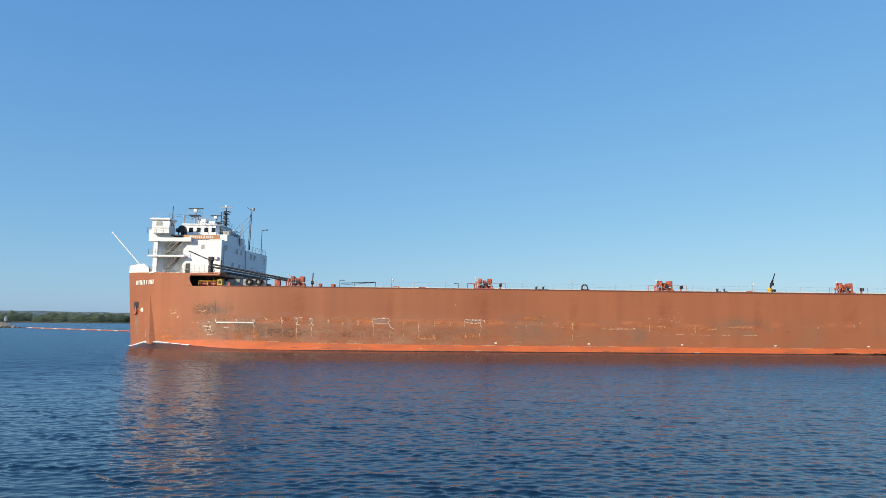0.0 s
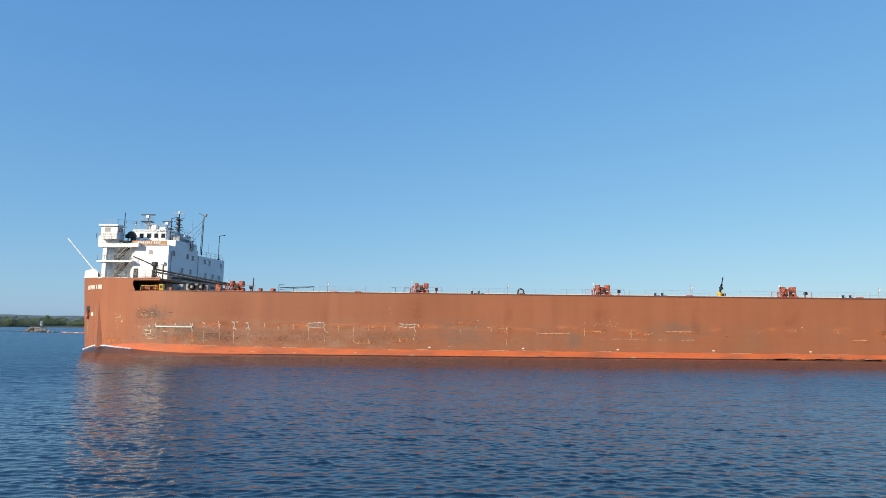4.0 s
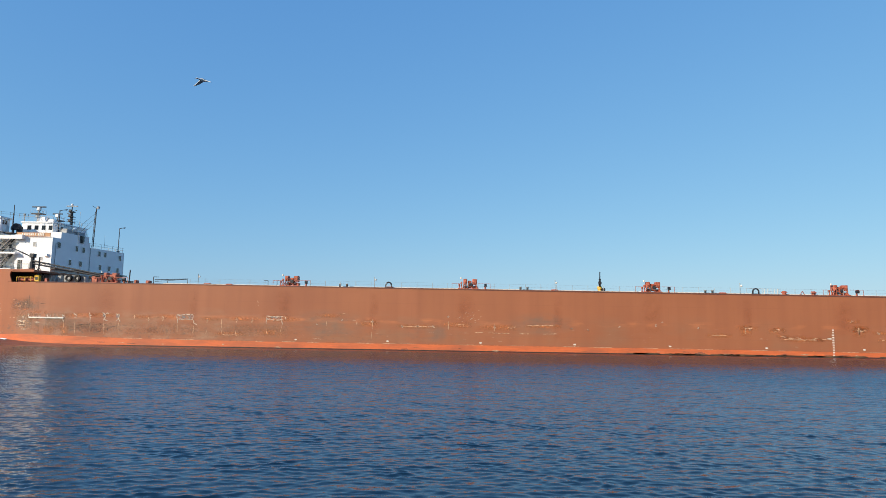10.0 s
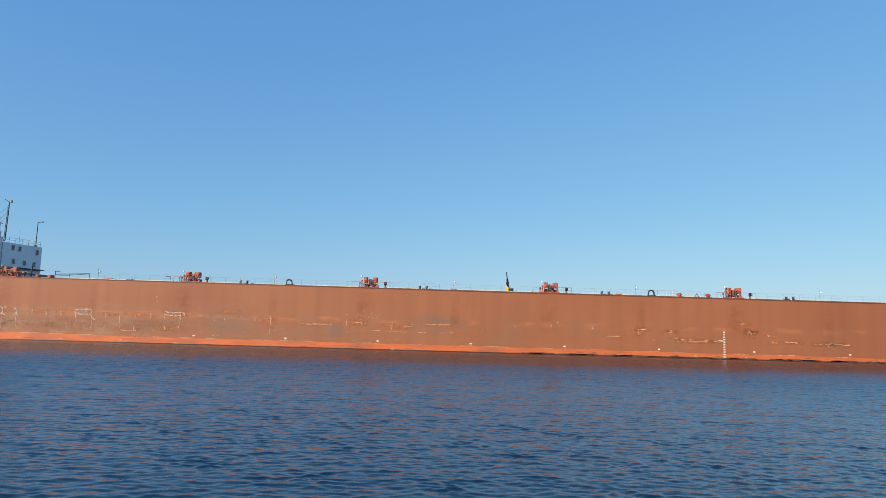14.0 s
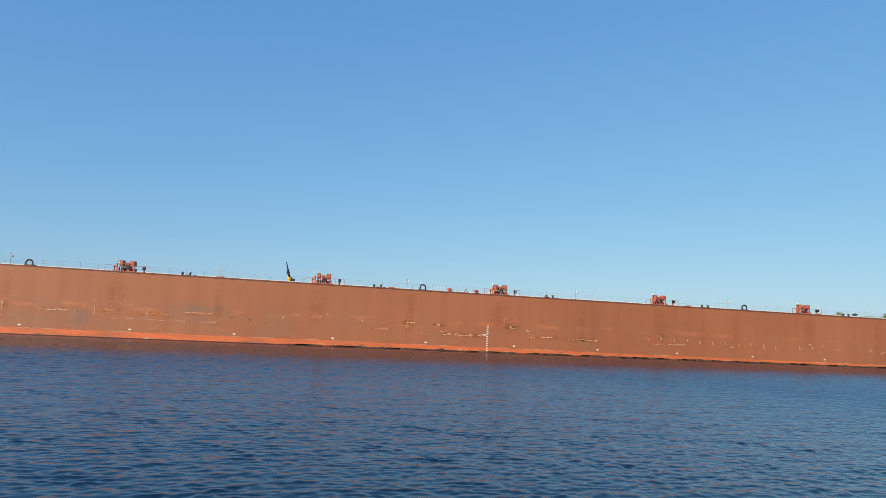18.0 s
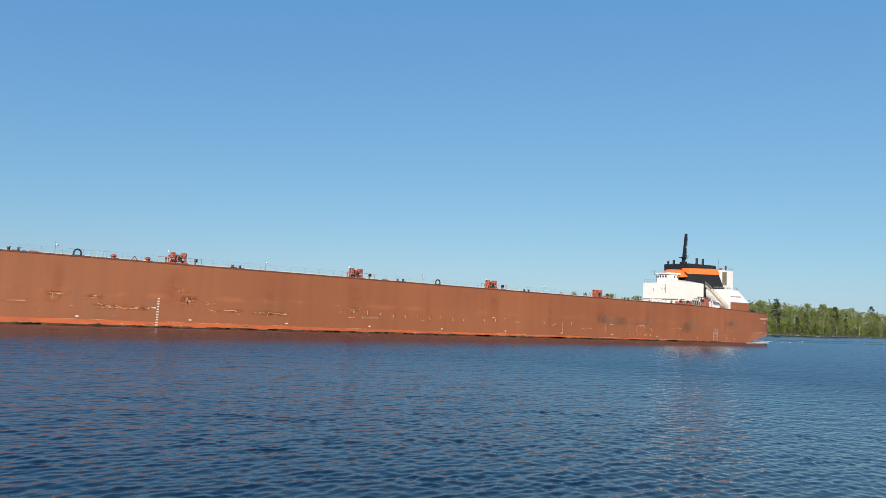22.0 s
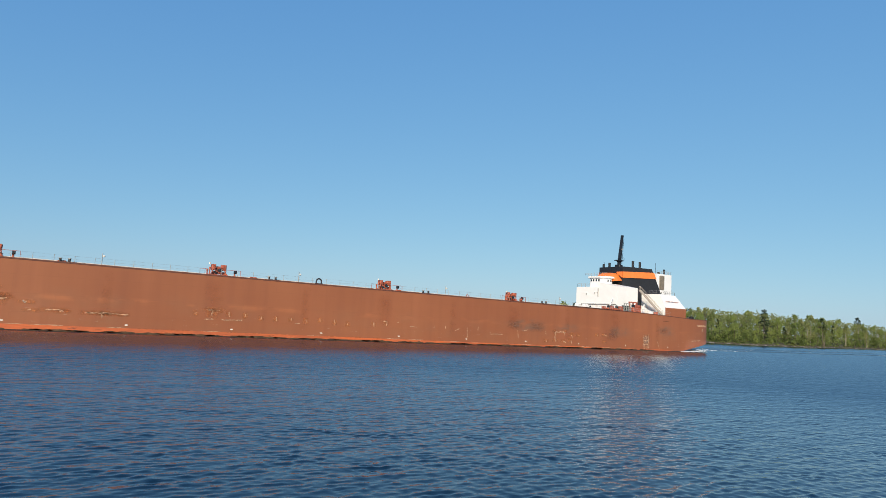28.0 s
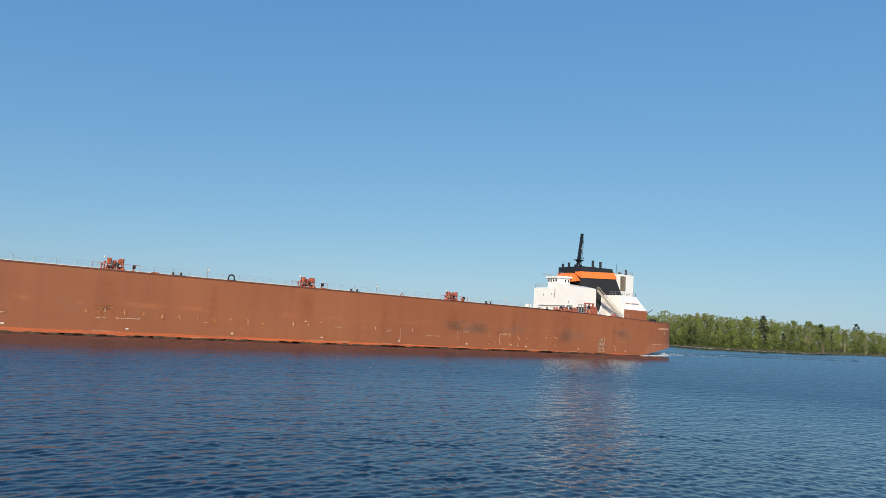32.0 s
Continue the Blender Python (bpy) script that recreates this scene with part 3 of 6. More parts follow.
def pilothouse():
    p = simple("pilothouse", WHITE, ship, lambda b: prism(b, [(12.2, 11.3), (18.0, 11.3), (18.5, 12.2), (18.5, 20.5), (12.2, 20.5)], 18.4, 21.45), "white pilothouse with dark square windows")
    simple("roof", WHITE, p, lambda b: prism(b, [(12.0, 11.1), (18.2, 11.1), (18.8, 12.1), (18.8, 20.7), (12.0, 20.7)], 21.45, 21.65))
    for x in (13.6, 14.95, 16.3, 17.6):
        window(p, "y", x, 11.3, 20.55, 0.72, 0.8)
    for y in (13.0, 14.5, 16.0):
        window(p, "x", y, 18.5, 20.5, 0.75, 0.8)
    board = simple("name_board", WOOD, p, lambda b: box(b, 13.65, 19.9, 8.05, 8.15, 18.5, 19.22, bevel=0.03), "varnished name board with pale lettering bars")
    for x0, k in ((14.7, 7), (17.1, 1), (17.6, 4)):
        for i in range(k):
            bx("letter_bar", PALE, board, x0 + i * 0.32, x0 + i * 0.32 + 0.22, 8.02, 8.06, 18.68, 19.08)
    for x in (13.8, 19.8):
        rod("board_brace", GREY, p, ((x, 8.1, 18.62), (x, 8.7, 18.4)))
    railing("monkey_rail", p, [(12.2, 11.3), (18.0, 11.3), (18.5, 12.2), (18.5, 20)], 21.65, 0.95, 1.1, 0.025)
    for x, y, hh in ((12.0, 12, 22.9), (14.4, 12.0, 22.6), (15.3, 13, 22.4)):
        rod("signal_light", GREY, p, ((x, y, 21.6), (x, y, hh), 0.08), ((x, y, hh), (x, y, hh + 0.35), 0.2), n=8)
    bx("locker", WHITE, p, 14.2, 15.8, 12.2, 13.4, 21.65, 22.7, bevel=0.08)
    bx("locker", WHITE, p, 16.2, 17.4, 12.4, 13.6, 21.65, 22.3, bevel=0.08)


pilothouse()


def masts():
    def radar(x, y, z, w, name="radar_mast"):
        m = rod(name, GREY, ship, ((x, y, 21.5), (x, y, z - 0.5), 0.14), ((x - 0.7, y, z - 1.3), (x + 0.7, y, z - 1.3), 0.06), ((x - 0.5, y, z - 2.1), (x, y, z - 1.3), 0.05), ((x + 0.5, y, z - 2.1), (x, y, z - 1.3), 0.05), label="grey radar mast with platform and scanner")
        bx("platform", STEEL, m, x - 1.0, x + 0.9, y - 0.8, y + 0.8, z - 1.45, z - 1.3)
        bx("gearbox", WHITE, m, x - 0.3, x + 0.3, y - 0.3, y + 0.3, z - 0.7, z - 0.15, bevel=0.06)
        bx("scanner", STEEL, m, x - w / 2, x + w / 2, y - 0.12, y + 0.12, z - 0.15, z + 0.05, bevel=0.03)
        railing("platform_rail", m, [(x - 1, y - 0.8), (x + 0.9, y - 0.8), (x + 0.9, y + 0.8)], z - 1.3, 0.7, 0.6, 0.02)
    radar(13.2, 14.0, 24.9, 2.7)
    radar(16.9, 14.0, 23.6, 1.9)
    # dark signal mast
    m = rod("signal_mast", STEEL, ship, ((17.9, 16.7, 19.5), (17.8, 16.7, 24.4), 0.26), ((17.8, 16.7, 24.4), (17.8, 16.7, 25.6), 0.09), ((16.9, 16.7, 24.05), (18.8, 16.7, 24.75), 0.06), ((17.0, 16.7, 22.9), (18.6, 16.7, 22.9), 0.06), n=8, label="dark steel signal mast with yards")
    for z in (21.4, 22.4, 23.4, 24.3):
        bx("mast_platform", STEEL, m, 17.35, 18.3, 16.2, 17.2, z, z + 0.1)
        bx("lantern", STEEL, m, 17.55, 18.05, 16.05, 16.3, z + 0.1, z + 0.5, bevel=0.05)
    bx("scanner", GREY, m, 16.7, 18.9, 16.6, 16.8, 25.45, 25.6)
    bx("dome", WHITE, m, 17.6, 18.0, 16.5, 16.9, 25.6, 26.0, bevel=0.12)
    # tall after mast with stays
    m = rod("lattice_mast", STEEL, ship, ((22.4, 16.8, 17.6), (22.55, 16.8, 25.3), 0.09), ((22.15, 16.8, 17.6), (22.35, 16.8, 24.5), 0.05), ((21.6, 16.8, 25.65), (22.5, 16.8, 25.15), 0.05), ((22.5, 16.8, 25.15), (23.2, 16.8, 25.3), 0.05), label="tall dark mast with crosstree")
    for i in range(9):
        tz = 18.2 + i * 0.72
        rod("mast_step", STEEL, m, ((22.17 + i * 0.022, 16.8, tz), (22.42 + i * 0.018, 16.8, tz), 0.025), n=4)
    rod("mast_lamp", GREY, m, ((22.85, 16.8, 25.0), (22.85, 16.8, 25.5), 0.25), n=8)
    rod("stay", STEEL, m, ((22.4, 16.8, 24.2), (19.3, 15.0, 20.2)), ((22.4, 16.8, 23.2), (20.2, 15.5, 20.0)), ((22.4, 16.8, 22.4), (20.6, 16.0, 19.8)), r=0.022, n=4)
    for x, y, z0, z1, arm in ((21.8, 26.5, 17.6, 22.7, 1.1), (18.6, 12.0, 19.4, 23.9, 1.3)):
        rod("lamp_post", STEEL, ship, ((x, y, z0), (x, y, z1), 0.08), ((x, y, z1 - 0.05), (x + arm, y, z1 + 0.15), 0.06), ((x + arm - 0.25, y, z1 + 0.05), (x + arm + 0.1, y, z1 + 0.12), 0.1), ((x, y, z0 - 0.02), (x, y, z0 + 0.35), 0.3), n=6)
    for x, y, z0, z1 in ((9.9, 12, 18.7, 24.9), (22.5, 12, 17.7, 23.6), (21.5, 22, 17.6, 20.6), (12.7, 16, 21.5, 24.2), (20.2, 18, 17.6, 22.5)):
        rod("whip_aerial", STEEL if z1 > 24.5 else GREY, ship, ((x, y, z0), (x, y, z1 - 1.6), 0.11 if z1 > 24.5 else 0.03), ((x, y, z1 - 1.6), (x, y, z1), 0.07 if z1 > 24.5 else 0.02), n=6)
    simple("deck_dome", WHITE, ship, lambda b: bmesh.ops.create_uvsphere(b, u_segments=10, v_segments=7, radius=0.45, matrix=Matrix.Translation((20.3, 14.2, 20.6))))
    bx("roof_locker", GREY, ship, 19.0, 20.2, 12.0, 14.8, 19.6, 20.5, bevel=0.05)
    bx("roof_locker", GREY, ship, 18.8, 20.6, 15.2, 17.0, 19.6, 20.3, bevel=0.05)


masts()


def foredeck():
    # deck crane with its stowed boom
    c = rod("stores_crane", STEEL, ship, ((20.3, 3.5, 12.3), (20.3, 3.5, 13.6), 0.42), ((20.3, 3.5, 13.6), (20.3, 3.5, 14.5), 0.3), n=10, label="dark stores crane with a stowed boom")
    bx("cab", STEEL, c, 19.9, 20.7, 3.1, 3.9, 14.3, 15.0, bevel=0.08)
    rod("jib", STEEL, c, ((20.2, 3.5, 14.4), (16.5, 3.5, 15.95), 0.1))
    b = BM()
    for dy in (-0.25, 0.25):
        for dz in (0.0, 0.45):
            tube(b, (20.6, 3.5 + dy, 13.3 + dz), (34.0, 3.5 + dy, 11.0 + dz * 0.6), 0.14, 5)
    for i in range(16):
        u, v = i / 16, (i + 1) / 16
        tube(b, (20.6 + 13.4 * u, 3.25, 13.3 - 2.3 * u), (20.6 + 13.4 * v, 3.25, 13.75 - 2.45 * v), 0.04, 4)
    part("boom", b, STEEL, c, "black lattice boom")
    for p, q, r in (((22.4, 2.2, 10.1), (22.4, 2.2, 14.3), 0.11), ((28.5, 3.5, 10.0), (28.5, 3.5, 12.2), 0.08), ((36.9, 4.0, 10.0), (37.0, 4.0, 12.5), 0.1)):
        rod("boom_rest", STEEL, ship, (p, q, r))
    # yellow mooring gear
    y = bx("mooring_winch", YELLOW, ship, 22.1, 22.9, 1.7, 2.3, 10.2, 11.2, bevel=0.05, label="yellow mooring winch in the recess")
    bx("panel", DARKROOM, y, 22.3, 22.7, 1.66, 1.72, 10.5, 11.0)
    rod("drum", RED, y, ((19.4, 2.2, 10.55), (21.9, 2.2, 10.55), 0.3), ((19.3, 2.2, 10.55), (19.45, 2.2, 10.55), 0.5), ((20.6, 2.2, 10.55), (20.75, 2.2, 10.55), 0.5), n=12)
    rod("frame_rail", YELLOW, y, ((19.2, 1.6, 10.9), (22.0, 1.6, 10.9)), ((19.2, 1.6, 10.2), (19.2, 1.6, 10.9)), ((20.6, 1.6, 10.2), (20.6, 1.6, 10.9)), ((21.6, 1.6, 10.2), (21.6, 1.6, 11.1)), r=0.06)
    stair(ship, (20.0, 4.6, 12.2), (21.4, 4.6, 10.2), 0.8, 7)
    for x in (23.4, 24.6):
        bx("deck_locker", GREY, ship, x - 0.45, x + 0.45, 4.6, 5.4, 10.05, 11.4, bevel=0.06)
    # fairlead wheels that look like tyres
    for x in (26.5, 28.0):
        b = BM()
        for i in range(18):
            a0, a1 = 2 * math.pi * i / 18, 2 * math.pi * (i + 1) / 18
            tube(b, (x + 0.42 * math.cos(a0), 4.0, 10.95 + 0.42 * math.sin(a0)), (x + 0.42 * math.cos(a1), 4.0, 10.95 + 0.42 * math.sin(a1)), 0.2, 7)
        tyre = part("tyre_fender", b, RUBBER, ship, "black tyre hung as a fender")
        rod("hub", GREY, tyre, ((x, 3.95, 10.95), (x, 4.1, 10.95), 0.24), n=10)
    bx("hose_reel", GREY, ship, 25.4, 29.2, 4.35, 5.2, 10.0, 11.45, bevel=0.08, label="grey deck machinery housing")
    bx("mooring_bollard", RED, ship, 23.7, 24.1, 2.0, 2.4, 10.0, 10.75)
    for x, w, hh in ((31.3, 0.9, 1.4), (40.4, 0.7, 0.75), (38.3, 0.5, 0.8)):
        k = bx("valve_housing", RED, ship, x - w / 2, x + w / 2, 3.4, 4.2, 9.9, 9.95 + hh, bevel=0.06)
        rod("valve_wheel", RED, k, ((x, 3.3, 9.7 + hh), (x, 3.38, 9.7 + hh), 0.22), n=10)
    # gangway davit and loading pipe
    rod("pipe_davit", STEEL, ship, ((41.6, 3, 9.9), (41.6, 3, 11.3), 0.06), ((41.6, 3, 11.28), (42.4, 3, 11.28), 0.05), ((41.8, 3, 10.8), (47.4, 3, 11.0), 0.06), ((41.8, 3, 10.5), (47.4, 3, 10.95), 0.03), ((47.4, 3, 9.9), (47.4, 3, 11.05), 0.05), ((44, 3, 10.0), (44, 3, 10.9), 0.04))
    for xa, d in ((60.9, -0.7), (62.4, 1.1)):
        rod("pipe_davit", STEEL, ship, ((xa, 3, 9.8), (xa, 3, 10.9), 0.05), ((xa, 3, 10.88), (xa + d, 3, 10.9), 0.04))
    bx("deck_vent", RED, ship, 50.2, 51.3, 2.8, 3.3, 9.7, 10.35, bevel=0.05)


foredeck()


def winch(x, far=False):
    """Red hatch-crane winch: bed, two cheek frames, drum, motor, posts, and a roller fairlead beside it."""
    z = deck_z(x) - 0.02
    w = bx("deck_winch", RED, ship, x - 1.9, x + 1.3, 1.2, 3.2, z, z + 0.22, label="red deck winch with drum and twin housings")
    for dx, hw, top in ((-0.8, 0.3, 1.78), (0.72, 0.38, 1.76)):
        bx("housing", RED, w, x + dx - hw, x + dx + hw, 1.55, 2.5, z + 0.88, z + top, bevel=0.06)
        bx("cover_plate", RED, w, x + dx - hw * 0.6, x + dx + hw * 0.6, 1.49, 1.56, z + 1.05, z + top - 0.2)
        for lx in (-hw + 0.06, hw - 0.06):
            rod("leg", RED, w, ((x + dx + lx, 1.65, z + 0.1), (x + dx + lx, 1.65, z + 0.95), 0.08), n=6)
    for dx, hh, r in ((-1.75, 0.95, 0.12), (-1.4, 1.3, 0.12)):
        rod("post", RED, w, ((x + dx, 1.6, z + 0.1), (x + dx, 1.6, z + hh), r * 0.8), ((x + dx, 1.6, z + hh - 0.28), (x + dx, 1.6, z + hh), r * 1.25), n=8)
    bx("gearbox", RED, w, x - 0.35, x + 0.2, 1.9, 2.7, z + 0.5, z + 1.5, bevel=0.08)
    bx("motor", RED, w, x - 0.95, x - 0.4, 1.85, 2.6, z + 0.15, z + 0.75, bevel=0.08)
    bx("motor", RED, w, x + 0.5, x + 1.2, 1.85, 2.6, z + 0.15, z + 0.65, bevel=0.08)
    rod("drum", RED, w, ((x - 0.3, 2.1, z + 0.62), (x + 0.45, 2.1, z + 0.62), 0.3), ((x - 0.34, 2.1, z + 0.62), (x - 0.26, 2.1, z + 0.62), 0.44), ((x + 0.4, 2.1, z + 0.62), (x + 0.48, 2.1, z + 0.62), 0.44), n=12)
    rod("gear_wheel", STEEL, w, ((x + 0.1, 1.38, z + 0.85), (x + 0.1, 1.46, z + 0.85), 0.3), ((x - 0.55, 1.38, z + 0.5), (x - 0.55, 1.48, z + 0.5), 0.2), n=12)
    rod("brace", RED, w, ((x - 1.25, 1.5, z + 0.2), (x - 0.8, 1.5, z + 1.3), 0.06), ((x + 0.4, 1.5, z + 0.2), (x - 0.3, 1.5, z + 1.1), 0.06), ((x + 0.5, 1.5, z + 1.1), (x + 1.25, 1.5, z + 0.2), 0.06), ((x - 0.8, 1.5, z + 1.25), (x + 1.0, 1.5, z + 1.3), 0.05), n=5)
    rod("work_lamp", PALE, w, ((x - 1.45, 1.6, z + 1.75), (x - 1.45, 1.6, z + 2.0), 0.14), n=8)
    rod("guard_rail", RED, w, ((x - 2.9, 1.2, z + 0.95), (x - 1.3, 1.2, z + 0.95)), ((x - 2.9, 1.2, z), (x - 2.9, 1.2, z + 0.95)), r=0.035, n=4)
    rod("guard_rail", RED, w, ((x + 1.2, 1.2, z + 1.0), (x + 3.2, 1.2, z + 1.0)), ((x + 3.2, 1.2, z), (x + 3.2, 1.2, z + 1.0)), r=0.035, n=4)
    f = rod("fairlead_post", RED, ship, ((x + 2.4, 1.6, z), (x + 2.4, 1.6, z + 1.0), 0.13), n=8, label="red roller fairlead post")
    rod("roller", STEEL, f, ((x + 2.25, 1.45, z + 0.75), (x + 2.65, 1.45, z + 0.75), 0.26), n=10)


def deck_row():
    for k in range(8):
        x = 36.2 + 29.0 * k if k else 35.0
        winch(x)
    # small posts along the deck edge, and the wire between them
    me = None
    for k in range(94):
        x = 49 + k * 2.45
        if me is None:
            o = rod("rail_post", GREY, ship, ((0, 0, 0), (0, 0, 0.95), 0.03), n=5)
            me = o.data
        else:
            o = new("rail_post", me)
            o.parent = ship
        o.location = (x, 0.35, deck_z(x))
    b = BM()
    for k in range(24):
        xa, xb = 49 + k * 9.5, 49 + (k + 1) * 9.5
        for h in (0.5, 0.92):
            tube(b, (xa, 0.35, deck_z(xa) + h), (xb, 0.35, deck_z(xb) + h), 0.008, 3)
    part("rail_wire", b, GREY, ship)
    # lamp standards, bollards, ring ventilators
    for k in range(8):
        x = 50.2 + 28.7 * k
        z = deck_z(x)
        p = rod("lamp_standard", GREY, ship, ((x, 0.6, z), (x, 0.6, z + 1.75), 0.05), n=6, label="slim deck lamp standard with a white globe")
        b = BM()
        bmesh.ops.create_uvsphere(b, u_segments=8, v_segments=6, radius=0.16, matrix=Matrix.Translation((x + 0.22, 0.6, z + 1.3)))
        part("globe", b, PALE, p)
    for k in range(8):
        x = 73.3 + 28.9 * k
        if x > 268:
            continue
        for dx in (0, 1.1):
            z = deck_z(x)
            p = rod("bollard", STEEL, ship, ((x + dx, 1.0, z), (x + dx, 1.0, z + 0.5), 0.17), n=8)
            rod("cap", GREY, p, ((x + dx, 1.0, z + 0.5), (x + dx, 1.0, z + 0.6), 0.23), n=8)
    for x in (81.1, 139.0, 197.5):
        z = deck_z(x)
        b = BM()
        for i in range(10):
            a0, a1 = math.pi * i / 10, math.pi * (i + 1) / 10
            tube(b, (x + 0.45 * math.cos(a0), 1.3, z + 0.5 + 0.45 * math.sin(a0)), (x + 0.45 * math.cos(a1), 1.3, z + 0.5 + 0.45 * math.sin(a1)), 0.12, 6)
        for sx in (-0.45, 0.45):
            tube(b, (x + sx, 1.3, z), (x + sx, 1.3, z + 0.5), 0.12, 6)
        box(b, x - 0.6, x + 0.6, 1.0, 1.6, z, z + 0.18)
        part("ring_fairlead", b, STEEL, ship, "dark ring-shaped panama fairlead")
    # rack and hatches near the ring fairlead
    for i in range(5):
        x = 140.4 + i * 0.5
        rod("rack_bar", PALE, ship, ((x, 1.4, deck_z(x)), (x, 1.4, deck_z(x) + 0.95), 0.04), n=4)
    rod("rack_top", GREY, ship, ((138, 1.4, deck_z(140) + 0.95), (143.2, 1.4, deck_z(140) + 0.95), 0.035), n=4)
    for x in (146.2, 228.0):
        rod("tripod", RED, ship, ((x - 0.4, 1.4, deck_z(x)), (x, 1.4, deck_z(x) + 0.7), 0.06), ((x + 0.4, 1.4, deck_z(x)), (x, 1.4, deck_z(x) + 0.7), 0.06), n=5)
    for x in (143.5, 241.5, 148.0):
        simple("mushroom_vent", RED, ship, lambda b, x=x: (tube(b, (x, 1.6, deck_z(x)), (x, 1.6, deck_z(x) + 0.45), 0.3, 10), tube(b, (x, 1.6, deck_z(x) + 0.4), (x, 1.6, deck_z(x) + 0.7), 0.5, 10, 0.25)))
    for k in range(9):
        x = 55 + k * 26.3
        bx("hatch_dog", RED, ship, x - 0.5, x + 0.5, 1.2, 1.6, deck_z(x), deck_z(x) + 0.28, bevel=0.04)
    # yellow pedestal crane amidships
    x, z = 117.3, deck_z(117.3)
    c = rod("deck_crane", YELLOW, ship, ((x, 14, z - 0.1), (x, 14, z + 1.1), 0.34), ((x, 14, z + 1.1), (x, 14, z + 1.6), 0.42), n=10, label="small yellow pedestal crane with a raised dark jib")
    bx("cab", STEEL, c, x + 0.35, x + 0.95, 13.6, 14.4, z + 0.2, z + 1.3, bevel=0.06)
    rod("jib", STEEL, c, ((x, 13.8, z + 1.5), (x - 0.3, 12.2, z + 2.8), 0.17), ((x - 0.3, 12.2, z + 2.8), (x - 0.55, 10.9, z + 3.9), 0.09), n=6)
    bx("jib_head", STEEL, c, x - 0.45, x + 0.05, 12.4, 13.0, z + 1.9, z + 2.4, bevel=0.05)
    rod("ram", YELLOW, c, ((x, 14.0, z + 1.5), (x - 0.2, 12.6, z + 2.3), 0.08), n=6)
    bx("crane_pedestal", RED, ship, x + 1.0, x + 1.9, 13.5, 14.5, z - 0.1, z + 0.7, bevel=0.05)
    # draught marks
    for k in range(11):
        zz = 0.3 + k * 0.38
        bx("draught_mark", PALE, ship, 149.62, 149.92, -0.02, 0.02, zz, zz + 0.17)
    bx("draught_sign", PALE, ship, 148.9, 149.5, -0.02, 0.02, 2.75, 2.95)


deck_row()


